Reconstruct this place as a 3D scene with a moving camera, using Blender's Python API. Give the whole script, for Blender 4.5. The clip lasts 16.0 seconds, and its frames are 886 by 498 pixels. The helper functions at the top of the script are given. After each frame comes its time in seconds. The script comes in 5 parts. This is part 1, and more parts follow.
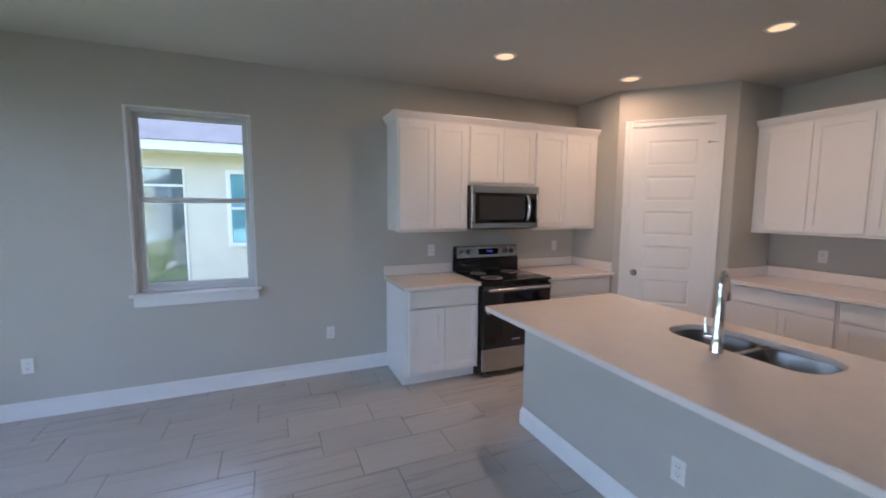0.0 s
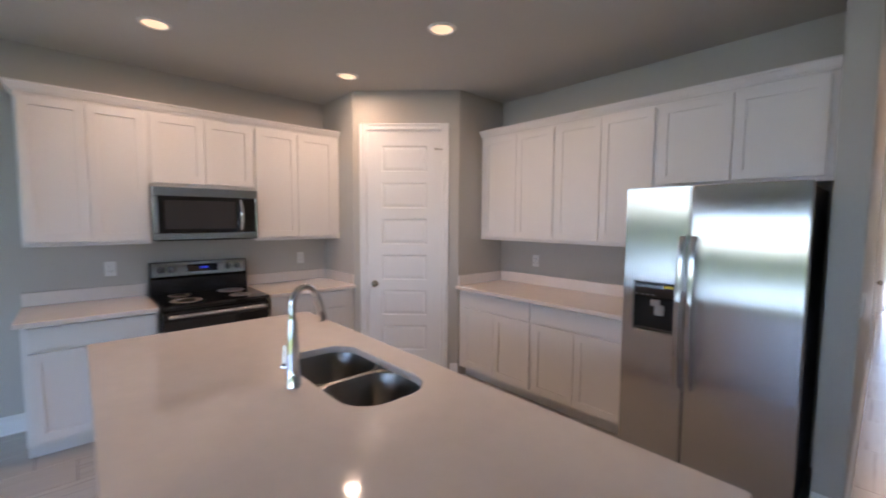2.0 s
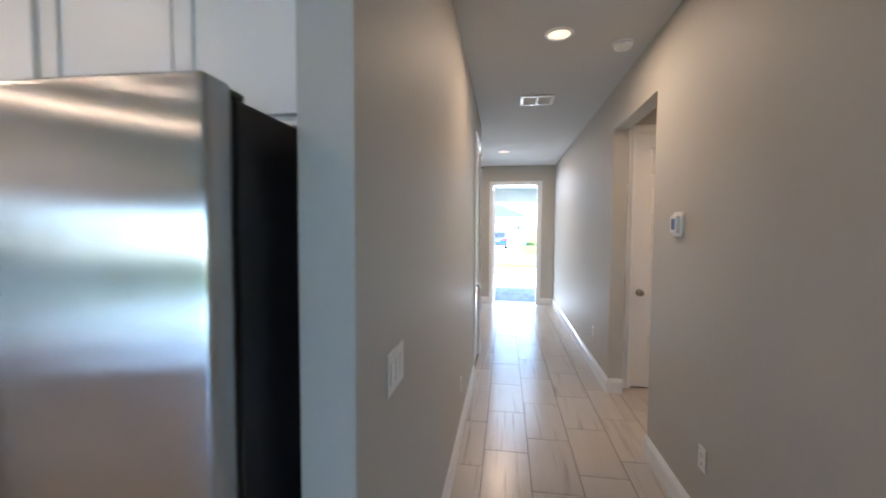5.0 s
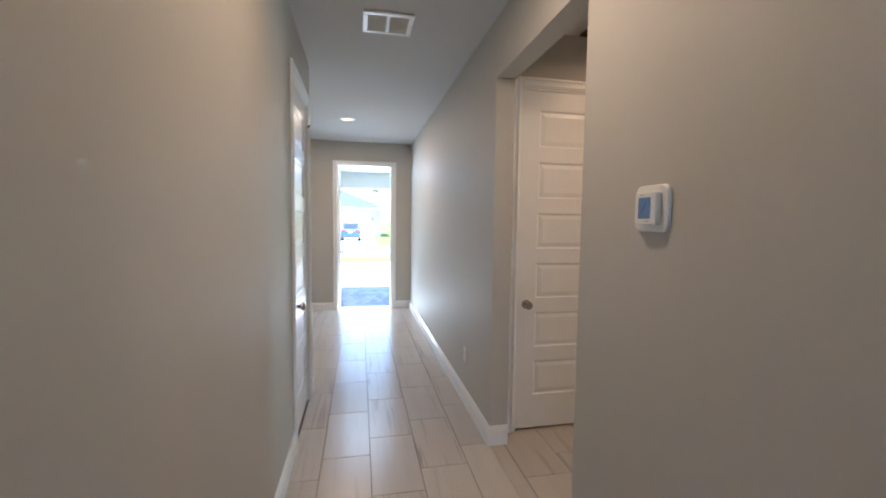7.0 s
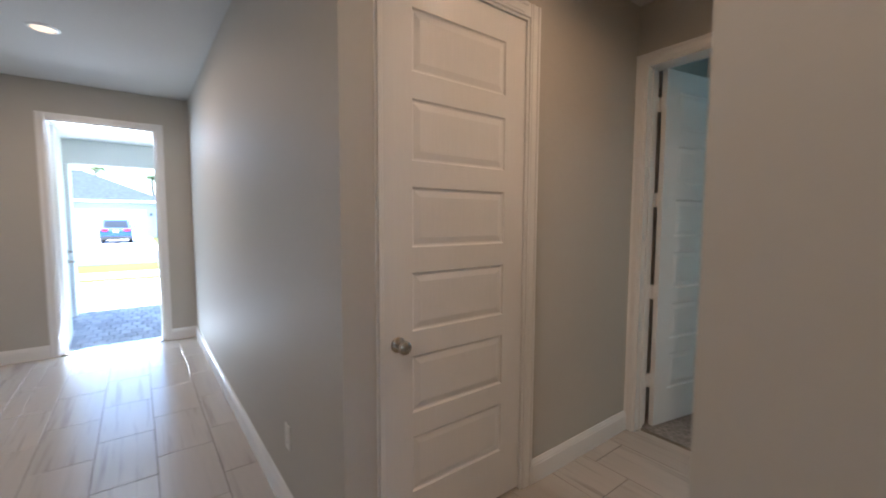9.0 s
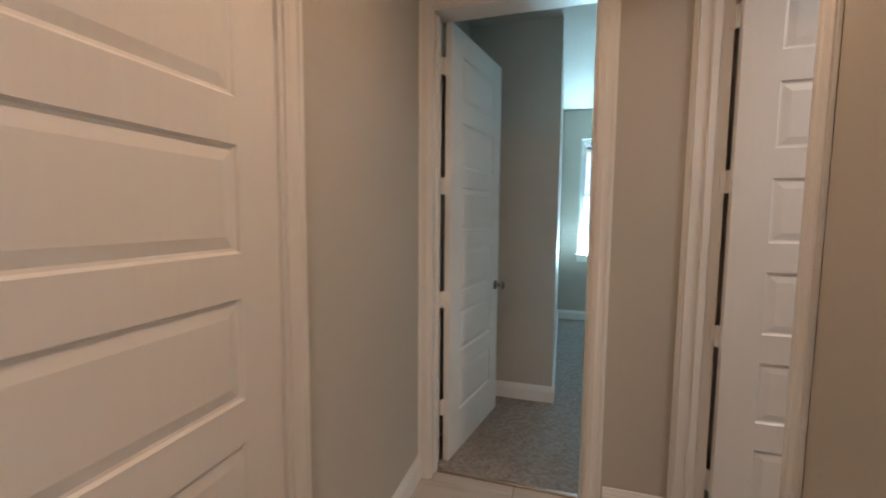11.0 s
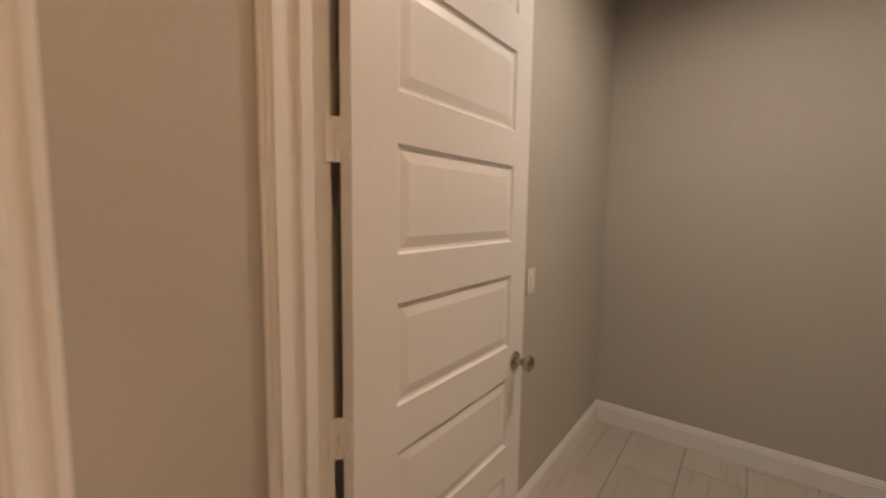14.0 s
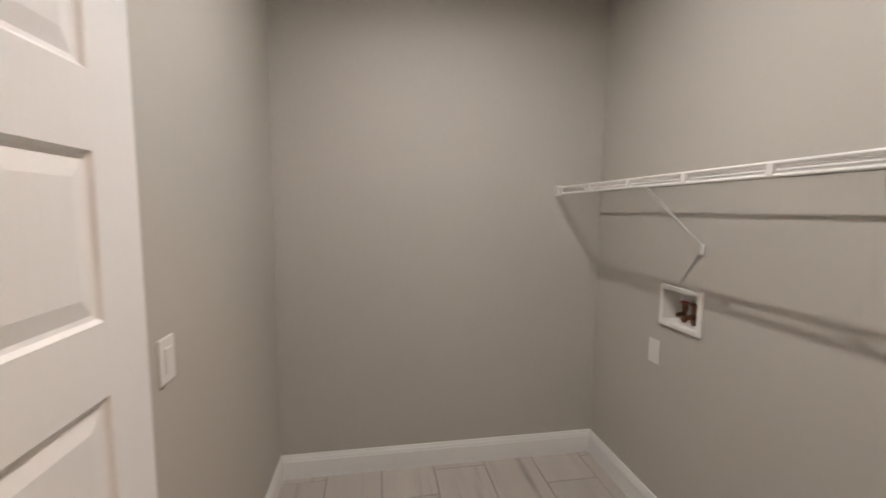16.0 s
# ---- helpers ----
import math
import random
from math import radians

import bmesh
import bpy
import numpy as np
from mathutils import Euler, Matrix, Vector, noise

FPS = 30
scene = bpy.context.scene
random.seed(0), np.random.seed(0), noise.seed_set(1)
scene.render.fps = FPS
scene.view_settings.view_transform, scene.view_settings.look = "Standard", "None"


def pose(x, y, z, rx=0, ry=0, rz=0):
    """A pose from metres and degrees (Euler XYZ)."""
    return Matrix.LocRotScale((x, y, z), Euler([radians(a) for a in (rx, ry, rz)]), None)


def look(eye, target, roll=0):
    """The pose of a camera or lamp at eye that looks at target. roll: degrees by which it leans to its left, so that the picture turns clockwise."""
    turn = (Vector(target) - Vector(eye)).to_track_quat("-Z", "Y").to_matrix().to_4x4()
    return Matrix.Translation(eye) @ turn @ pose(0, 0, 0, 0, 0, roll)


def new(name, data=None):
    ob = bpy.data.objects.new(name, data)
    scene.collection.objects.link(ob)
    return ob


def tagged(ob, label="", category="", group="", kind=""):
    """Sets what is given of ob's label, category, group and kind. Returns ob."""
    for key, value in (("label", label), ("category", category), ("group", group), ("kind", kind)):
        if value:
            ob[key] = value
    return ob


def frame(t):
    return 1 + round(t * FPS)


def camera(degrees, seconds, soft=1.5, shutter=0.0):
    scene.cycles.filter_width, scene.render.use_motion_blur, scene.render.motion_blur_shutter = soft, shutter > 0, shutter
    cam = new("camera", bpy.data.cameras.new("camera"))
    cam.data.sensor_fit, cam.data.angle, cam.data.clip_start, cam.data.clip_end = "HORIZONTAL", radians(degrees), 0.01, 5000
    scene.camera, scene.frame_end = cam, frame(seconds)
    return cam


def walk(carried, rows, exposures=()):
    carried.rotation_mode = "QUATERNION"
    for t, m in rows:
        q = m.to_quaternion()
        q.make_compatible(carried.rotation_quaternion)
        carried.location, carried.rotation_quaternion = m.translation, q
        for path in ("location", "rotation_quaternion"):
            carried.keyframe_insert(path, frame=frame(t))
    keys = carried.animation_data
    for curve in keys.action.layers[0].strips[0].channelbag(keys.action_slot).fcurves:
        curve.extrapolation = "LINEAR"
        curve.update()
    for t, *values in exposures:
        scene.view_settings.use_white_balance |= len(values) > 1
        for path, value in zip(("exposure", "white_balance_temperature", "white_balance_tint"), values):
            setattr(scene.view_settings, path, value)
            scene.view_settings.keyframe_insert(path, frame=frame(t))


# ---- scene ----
cam = camera(95.3, 16.0, soft=1.8, shutter=0.4)
EXPOSURES = [(0, 3.4, 6050, 18), (2.5, 3.65, 5850, 18), (3.5, 3.87, 5500, 9), (4.5, 4.1, 5550, 8), (7, 3.97, 5500, 7), (8, 4.0, 5400, 7), (8.5, 3.9, 5400, 7), (9, 3.68, 5550, 9), (11.3, 4.05, 6000, 14), (12.5, 4.22, 6050, 14), (13.2, 4.1, 6600, 17), (14, 4.12, 7100, 17), (14.5, 4.4, 5600, 10), (15, 4.42, 5800, 11), (16, 4.66, 5730, 11)]
PATH = [
    (0, (0.2, 0.387, 1.589), (0.98, 2.217, 1.385), 0.3),
    (0.5, (0.516, 0.307, 1.603), (1.356, 2.111, 1.402), 0.3),
    (1, (0.885, 0.258, 1.577), (1.858, 1.996, 1.396), 0.3),
    (1.5, (1.231, 0.183, 1.578), (2.38, 1.812, 1.417), 0.3),
    (2, (1.532, 0.077, 1.562), (2.87, 1.556, 1.415), 0.3),
    (2.5, (1.901, -0.023, 1.583), (3.401, 1.292, 1.438), 0.2),
    (3, (2.223, -0.051, 1.558), (3.881, 1.059, 1.418), 0.5),
    (3.5, (2.544, -0.084, 1.562), (4.315, 0.837, 1.428), 0.5),
    (4, (2.875, -0.128, 1.543), (4.735, 0.594, 1.411), 0.5),
    (4.5, (3.224, -0.152, 1.536), (5.153, 0.363, 1.411), 0.5),
    (4.7, (3.361, -0.149, 1.513), (5.311, 0.28, 1.401), 0.4),
    (7, (4.951, -0.26, 1.496), (6.905, -0.663, 1.361), 0.7),
    (7.5, (5.296, -0.305, 1.512), (7.205, -0.882, 1.362), 0.3),
    (8, (5.575, -0.372, 1.486), (7.409, -1.150, 1.334), 0.3),
    (8.5, (5.866, -0.484, 1.476), (7.601, -1.466, 1.318), 0.1),
    (9, (6.203, -0.58, 1.433), (7.793, -1.785, 1.284), 0.2),
    (9.2, (6.312, -0.629, 1.44), (7.839, -1.911, 1.281), 0.1),
    (11.3, (6.941, -1.369, 1.406), (7.3, -3.33, 1.246), 0.5),
    (11.5, (6.976, -1.452, 1.41), (7.196, -3.434, 1.253), 0.5),
    (12, (7.014, -1.669, 1.403), (6.844, -3.654, 1.238), 0.4),
    (12.5, (6.994, -1.898, 1.396), (6.42, -3.806, 1.222), 0.4),
    (13, (6.945, -2.113, 1.396), (5.986, -3.859, 1.216), 0.5),
    (13.5, (6.882, -2.318, 1.388), (5.58, -3.826, 1.21), 0.6),
    (14, (6.783, -2.48, 1.411), (5.196, -3.682, 1.217), 0.8),
    (14.5, (6.653, -2.576, 1.396), (4.849, -3.419, 1.213), 0.3),
    (15, (6.48, -2.663, 1.421), (4.538, -3.102, 1.231), 0.3),
    (15.5, (6.346, -2.695, 1.458), (4.357, -2.763, 1.263), 0.2),
    (16, (6.222, -2.715, 1.478), (4.258, -2.388, 1.284), 0.5),
]
walk(cam, [(t, look(eye, target, roll)) for t, eye, target, roll in PATH], exposures=EXPOSURES)

# ---- world and large lights ----
SUN_TO = Vector((-0.16, 0.26, 0.95)).normalized()
world = bpy.data.worlds.new("sky")
scene.world = world
world.use_nodes = True
wn = world.node_tree.nodes
sky = wn.new("ShaderNodeTexSky")
sky.sky_type = 'NISHITA'
sky.sun_disc = False
sky.sun_elevation = math.asin(SUN_TO.z)
sky.sun_rotation = math.atan2(SUN_TO.x, SUN_TO.y)
world.node_tree.links.new(sky.outputs[0], wn["Background"].inputs[0])
wn["Background"].inputs[1].default_value = 0.10

sun_data = bpy.data.lights.new("sun", 'SUN')
sun_data.energy, sun_data.angle, sun_data.color = 2.3, radians(0.5), (1.0, 0.95, 0.87)
sun = new("sun", sun_data)
sun.matrix_world = look(SUN_TO * 60, (0, 0, 0))

CEIL = 2.785


def disk_lamp(name, x, y, z, watts, size=0.13, color=(1.0, 0.67, 0.43), spread=180):
    d = bpy.data.lights.new(name, 'AREA')
    d.shape, d.size, d.energy, d.color = 'DISK', size, watts, color
    d.spread = radians(spread)
    ob = new(name, d)
    ob.matrix_world = pose(x, y, z)
    return ob


KITCHEN_LAMPS = [(1.952, 3.262), (3.310, 3.276), (3.330, 2.085)]
HALL_LAMPS = [(6.345, -0.482), (10.326, -0.106)]
for (lx, ly), watts in zip(KITCHEN_LAMPS, (0.72, 0.72, 1.05)):
    disk_lamp("downlight_glow", lx, ly, CEIL - 0.022, watts, 0.11)
for (lx, ly), watts in zip(HALL_LAMPS, (0.85, 1.6)):
    disk_lamp("downlight_glow", lx, ly, CEIL - 0.022, watts, 0.11)
ALCOVE_LAMP = (6.88, -2.12)
LAUNDRY_LAMP = (5.20, -2.39)
disk_lamp("alcove_glow", ALCOVE_LAMP[0], ALCOVE_LAMP[1], CEIL - 0.022, 0.60, 0.10, (1.0, 0.60, 0.33), 160)
disk_lamp("laundry_glow", LAUNDRY_LAMP[0], LAUNDRY_LAMP[1], CEIL - 0.022, 0.92, 0.05, (1.0, 0.86, 0.72), 166)



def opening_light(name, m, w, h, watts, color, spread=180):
    """Added lamp strip at the edge of an opening, standing in for outdoor light."""
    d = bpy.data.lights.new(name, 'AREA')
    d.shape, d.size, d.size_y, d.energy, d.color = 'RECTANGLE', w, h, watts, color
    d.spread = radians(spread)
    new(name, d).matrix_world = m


# Strips added to brighten hall and bedroom; these openings hold no lamps.
opening_light("front_door_sky_fill", look((11.93, -0.34, 2.365), (9.0, -0.34, 0.6)), 0.70, 0.10, 0.9, (0.74, 0.86, 1.0))
opening_light("front_door_ground_fill", look((11.97, -0.34, 0.05), (9.2, -0.34, 2.6)), 0.80, 0.04, 1.2, (0.88, 0.94, 1.0))
# Aimed up from the sill in place of light bounced off the ground.
opening_light("bedroom_window_bounce_fill", look((6.24, -6.99, 0.935), (6.0, -4.6, 2.9)), 0.78, 0.05, 14.5, (0.55, 0.91, 1.0))


# ---- materials ----
def material(name, color, rough=0.5, metal=0.0, vary=0.06, scale=3.0, fine=60.0, bump=0.0, bump_scale=120.0,
             stretch=(1, 1, 1), spec=0.5, rough_vary=0.05, island=False, randomness=0.0, coat=0.0, aniso=0.0):
    m = bpy.data.materials.new(name)
    m.use_nodes = True
    nt = m.node_tree
    n, l = nt.nodes, nt.links
    b = n["Principled BSDF"]
    b.inputs["Metallic"].default_value = metal
    b.inputs["Specular IOR Level"].default_value = spec
    b.inputs["Coat Weight"].default_value = coat
    b.inputs["Coat Roughness"].default_value = 0.08
    b.inputs["Anisotropic"].default_value = aniso
    if aniso:
        tg = n.new("ShaderNodeTangent")
        tg.direction_type, tg.axis = 'RADIAL', 'Z'
        l.new(tg.outputs[0], b.inputs["Tangent"])
    tc = n.new("ShaderNodeTexCoord")
    mp = n.new("ShaderNodeMapping")
    mp.inputs["Scale"].default_value = stretch
    l.new(tc.outputs["Object"], mp.inputs["Vector"])
    vec = mp.outputs["Vector"]
    if randomness:
        oi = n.new("ShaderNodeObjectInfo")
        ml = n.new("ShaderNodeMath")
        ml.operation = 'MULTIPLY'
        ml.inputs[1].default_value = 37.0
        l.new(oi.outputs["Random"], ml.inputs[0])
        ad = n.new("ShaderNodeVectorMath")
        ad.operation = 'ADD'
        l.new(vec, ad.inputs[0])
        l.new(ml.outputs[0], ad.inputs[1])
        vec = ad.outputs[0]
    big = n.new("ShaderNodeTexNoise")
    big.inputs["Scale"].default_value = scale
    big.inputs["Detail"].default_value = 4
    l.new(vec, big.inputs["Vector"])
    small = n.new("ShaderNodeTexNoise")
    small.inputs["Scale"].default_value = fine
    small.inputs["Detail"].default_value = 3
    l.new(vec, small.inputs["Vector"])
    mx = n.new("ShaderNodeMix")
    mx.data_type = 'FLOAT'
    mx.inputs[0].default_value = 0.35
    l.new(big.outputs["Fac"], mx.inputs[2])
    l.new(small.outputs["Fac"], mx.inputs[3])
    ramp = n.new("ShaderNodeValToRGB")
    ramp.color_ramp.elements[0].position = 0.3
    ramp.color_ramp.elements[1].position = 0.7
    lo = [max(0.0, c * (1 - vary)) for c in color]
    hi = [min(1.0, c * (1 + vary)) for c in color]
    ramp.color_ramp.elements[0].color = (*lo, 1)
    ramp.color_ramp.elements[1].color = (*hi, 1)
    l.new(mx.outputs[0], ramp.inputs["Fac"])
    out = ramp.outputs["Color"]
    if randomness:
        hsv = n.new("ShaderNodeHueSaturation")
        mr = n.new("ShaderNodeMapRange")
        mr.inputs["To Min"].default_value = 1 - randomness
        mr.inputs["To Max"].default_value = 1 + randomness
        l.new(oi.outputs["Random"], mr.inputs["Value"])
        l.new(mr.outputs["Result"], hsv.inputs["Value"])
        l.new(out, hsv.inputs["Color"])
        out = hsv.outputs["Color"]
    if island:
        ge = n.new("ShaderNodeNewGeometry")
        hs = n.new("ShaderNodeHueSaturation")
        mr = n.new("ShaderNodeMapRange")
        mr.inputs["To Min"].default_value = 0.8
        mr.inputs["To Max"].default_value = 1.2
        l.new(ge.outputs["Random Per Island"], mr.inputs["Value"])
        l.new(mr.outputs["Result"], hs.inputs["Value"])
        l.new(out, hs.inputs["Color"])
        out = hs.outputs["Color"]
    l.new(out, b.inputs["Base Color"])
    rr = n.new("ShaderNodeMapRange")
    rr.inputs["To Min"].default_value = max(0.0, rough - rough_vary)
    rr.inputs["To Max"].default_value = min(1.0, rough + rough_vary)
    l.new(big.outputs["Fac"], rr.inputs["Value"])
    l.new(rr.outputs["Result"], b.inputs["Roughness"])
    if bump:
        bn = n.new("ShaderNodeTexNoise")
        bn.inputs["Scale"].default_value = bump_scale
        bn.inputs["Detail"].default_value = 4
        l.new(vec, bn.inputs["Vector"])
        bu = n.new("ShaderNodeBump")
        bu.inputs["Strength"].default_value = bump
        bu.inputs["Distance"].default_value = 0.004
        l.new(bn.outputs["Fac"], bu.inputs["Height"])
        l.new(bu.outputs["Normal"], b.inputs["Normal"])
    return m


def glowing(name, color, strength):
    m = material(name, color, 0.5)
    b = m.node_tree.nodes["Principled BSDF"]
    b.inputs["Emission Color"].default_value = (*color, 1)
    b.inputs["Emission Strength"].default_value = strength
    return m


def glass_like(name, color=(1, 1, 1), rough=0.0):
    m = bpy.data.materials.new(name)
    m.use_nodes = True
    b = m.node_tree.nodes["Principled BSDF"]
    b.inputs["Base Color"].default_value = (*color, 1)
    b.inputs["Transmission Weight"].default_value = 1.0
    b.inputs["Roughness"].default_value = rough
    b.inputs["IOR"].default_value = 1.45
    return m


M_WALL = material("greige_wall_paint", (0.49, 0.47, 0.425), 0.62, vary=0.025, scale=1.2, fine=40, bump=0.07, bump_scale=170)
M_CEIL = material("flat_ceiling_paint", (0.53, 0.52, 0.49), 0.85, vary=0.025, scale=1.0, fine=30, bump=0.45, bump_scale=90)
M_TRIM = material("white_trim_paint", (0.80, 0.80, 0.79), 0.34, vary=0.02, bump=0.05, bump_scale=60, stretch=(1, 1, 0.15))
M_DOOR = material("white_door_paint", (0.80, 0.80, 0.795), 0.36, vary=0.02, bump=0.12, bump_scale=70, stretch=(1, 1, 0.12))
M_CAB = material("white_cabinet_paint", (0.78, 0.76, 0.74), 0.38, vary=0.02, bump=0.04, bump_scale=80)
M_QUARTZ = material("polished_white_quartz", (0.78, 0.71, 0.655), 0.07, vary=0.035, scale=14, fine=260, spec=0.5, rough_vary=0.02)
M_GROUT = material("grey_grout", (0.13, 0.12, 0.115), 0.9, vary=0.1, scale=20, bump=0.3)
M_STEEL = material("brushed_stainless_steel", (0.50, 0.50, 0.505), 0.21, 1.0, vary=0.02, scale=2.0, fine=30, stretch=(40, 40, 0.8), rough_vary=0.015, aniso=1.0)


def brush(m, amount):
    """Upright brushing: leans the normals sideways at random, so that reflections smear across and stay crisp up and down."""
    n, l = m.node_tree.nodes, m.node_tree.links
    geo, big, wh = n.new("ShaderNodeNewGeometry"), n.new("ShaderNodeVectorMath"), n.new("ShaderNodeTexWhiteNoise")
    big.operation = 'SCALE'
    big.inputs["Scale"].default_value = 9000.0
    l.new(geo.outputs["Position"], big.inputs[0])
    l.new(big.outputs[0], wh.inputs["Vector"])
    mr = n.new("ShaderNodeMapRange")
    mr.inputs["To Min"].default_value, mr.inputs["To Max"].default_value = -amount, amount
    l.new(wh.outputs["Value"], mr.inputs["Value"])
    co, ad, no = n.new("ShaderNodeCombineXYZ"), n.new("ShaderNodeVectorMath"), n.new("ShaderNodeVectorMath")
    no.operation = 'NORMALIZE'
    l.new(mr.outputs["Result"], co.inputs["Y"])
    l.new(geo.outputs["Normal"], ad.inputs[0])
    l.new(co.outputs[0], ad.inputs[1])
    l.new(ad.outputs[0], no.inputs[0])
    l.new(no.outputs[0], n["Principled BSDF"].inputs["Normal"])


M_FRIDGE_STEEL = material("upright_brushed_stainless_steel", (0.56, 0.56, 0.565), 0.20, 1.0, vary=0.02, scale=2.0, fine=30, stretch=(40, 40, 0.8), rough_vary=0.015, aniso=1.0)
brush(M_FRIDGE_STEEL, 0.30)
M_SINK = material("satin_sink_steel", (0.28, 0.262, 0.245), 0.30, 1.0, vary=0.05, scale=6)
M_CHROME = material("polished_chrome", (0.75, 0.75, 0.76), 0.06, 1.0, vary=0.02)
M_NICKEL = material("satin_nickel", (0.42, 0.38, 0.33), 0.25, 1.0, vary=0.05)
M_BLACK = material("black_enamel", (0.012, 0.012, 0.013), 0.22, vary=0.2, bump=0.02)
M_FRIDGE_SIDE = material("black_textured_side", (0.015, 0.015, 0.02), 0.45, vary=0.2, bump=0.25, bump_scale=300)
M_BLACK_GLASS = material("black_glass", (0.006, 0.006, 0.007), 0.05, vary=0.1, coat=0.5)
M_DARK = material("dark_grey_plastic", (0.03, 0.03, 0.032), 0.4, vary=0.15)
M_GREY = material("grey_plastic", (0.30, 0.30, 0.30), 0.4)
M_PLASTIC = material("white_plastic", (0.76, 0.75, 0.72), 0.35, vary=0.02)
M_SLOT = material("dark_slot", (0.03, 0.03, 0.03), 0.6)
M_VINYL = material("white_window_vinyl", (0.62, 0.63, 0.62), 0.35, vary=0.02)
M_WIRE = material("white_coated_wire", (0.80, 0.79, 0.76), 0.35)
M_BRASS = material("aged_valve_brass", (0.22, 0.12, 0.07), 0.4, 1.0)
M_RED = material("red_handle", (0.35, 0.03, 0.02), 0.45)
M_YELLOW = material("yellow_energy_sticker", (0.75, 0.60, 0.05), 0.5)
# Brown for the shaded gap round the ceiling hatch.
M_BROWN = material("shadow_gap_brown", (0.10, 0.065, 0.04), 0.5, vary=0.2, stretch=(8, 1, 1))
M_RECESS = material("matt_black_plastic", (0.006, 0.006, 0.007), 0.6, vary=0.2, spec=0.25)
M_GLASS = glass_like("clear_window_glass")
M_CARPET = material("taupe_carpet", (0.30, 0.275, 0.255), 0.95, vary=0.42, scale=45, fine=220, bump=1.0, bump_scale=260, spec=0.1)
M_TILE = material("greige_veined_porcelain", (0.50, 0.463, 0.418), 0.25, vary=0.045, scale=2.0, fine=11, stretch=(0.5, 6, 1), rough_vary=0.012, randomness=0.04, spec=0.5)


def streaks(m, dark, low, high, stretch):
    """Thin darker veins along x over a material's colour, shifted from piece to piece."""
    nt = m.node_tree
    n, l = nt.nodes, nt.links
    b = n["Principled BSDF"]
    old = b.inputs["Base Color"].links[0].from_socket
    tc, oi, geo = n.new("ShaderNodeTexCoord"), n.new("ShaderNodeObjectInfo"), n.new("ShaderNodeNewGeometry")
    sm = n.new("ShaderNodeMath")
    l.new(oi.outputs["Random"], sm.inputs[0])
    l.new(geo.outputs["Random Per Island"], sm.inputs[1])
    ml = n.new("ShaderNodeMath")
    ml.operation = 'MULTIPLY'
    ml.inputs[1].default_value = 53.0
    l.new(sm.outputs[0], ml.inputs[0])
    mp = n.new("ShaderNodeMapping")
    mp.inputs["Scale"].default_value = stretch
    l.new(tc.outputs["Object"], mp.inputs["Vector"])
    ad = n.new("ShaderNodeVectorMath")
    l.new(mp.outputs["Vector"], ad.inputs[0])
    l.new(ml.outputs[0], ad.inputs[1])
    no = n.new("ShaderNodeTexNoise")
    no.inputs["Scale"].default_value, no.inputs["Detail"].default_value, no.inputs["Distortion"].default_value = 1.0, 3.0, 0.25
    l.new(ad.outputs[0], no.inputs["Vector"])
    mr = n.new("ShaderNodeMapRange")
    mr.inputs["From Min"].default_value, mr.inputs["From Max"].default_value = low, high
    l.new(no.outputs["Fac"], mr.inputs["Value"])
    # some pieces are nearly plain
    pl = n.new("ShaderNodeMath")
    pl.operation = 'FRACT'
    l.new(ml.outputs[0], pl.inputs[0])
    st = n.new("ShaderNodeMath")
    st.operation = 'MULTIPLY'
    l.new(mr.outputs["Result"], st.inputs[0])
    l.new(pl.outputs[0], st.inputs[1])
    mx = n.new("ShaderNodeMix")
    mx.data_type = 'RGBA'
    mx.inputs[7].default_value = (*dark, 1)
    l.new(st.outputs[0], mx.inputs[0])
    l.new(old, mx.inputs[6])
    l.new(mx.outputs[2], b.inputs["Base Color"])


streaks(M_TILE, (0.26, 0.235, 0.21), 0.56, 0.78, (1.3, 26.0, 1.0))
M_STUCCO = material("cream_stucco", (0.66, 0.63, 0.54), 0.9, vary=0.05, bump=0.8, bump_scale=60)
M_WHITE_EXT = material("white_exterior_paint", (0.78, 0.78, 0.76), 0.6, vary=0.03, bump=0.1)
M_GREY_EXT = material("blue_grey_exterior_paint", (0.30, 0.335, 0.36), 0.7, vary=0.05, bump=0.2)
M_SHINGLE = material("blue_grey_shingle", (0.052, 0.062, 0.080), 0.9, vary=0.3, scale=4, fine=40, bump=0.5, spec=0.08, randomness=0.28)
M_GRASS = material("summer_lawn", (0.095, 0.115, 0.022), 0.95, vary=0.35, scale=0.6, fine=14, bump=0.8, bump_scale=40, spec=0.15)
M_WATER = material("still_pond_water", (0.06, 0.08, 0.07), 0.06, vary=0.1, scale=0.2, bump=0.05, bump_scale=3)
M_CONCRETE = material("pale_concrete", (0.62, 0.61, 0.58), 0.85, vary=0.10, scale=0.8, fine=25, bump=0.2)
M_ROAD = material("worn_asphalt", (0.085, 0.083, 0.08), 0.9, vary=0.2, scale=0.5, fine=60, bump=0.4)
M_PAVER = material("grey_blue_paver", (0.33, 0.345, 0.39), 0.85, vary=0.18, scale=6, fine=60, bump=0.4, randomness=0.18)
M_CAR = material("metallic_blue_car_paint", (0.02, 0.06, 0.30), 0.25, 0.3, vary=0.04, coat=1.0)
M_TYRE = material("black_rubber", (0.02, 0.02, 0.02), 0.8)
M_CARGLASS = material("tinted_car_glass", (0.02, 0.025, 0.03), 0.05)
M_TAIL = material("red_tail_lamp", (0.45, 0.02, 0.02), 0.2)
M_LEAF = material("palm_leaf", (0.07, 0.11, 0.03), 0.6, vary=0.3, scale=2, island=True)
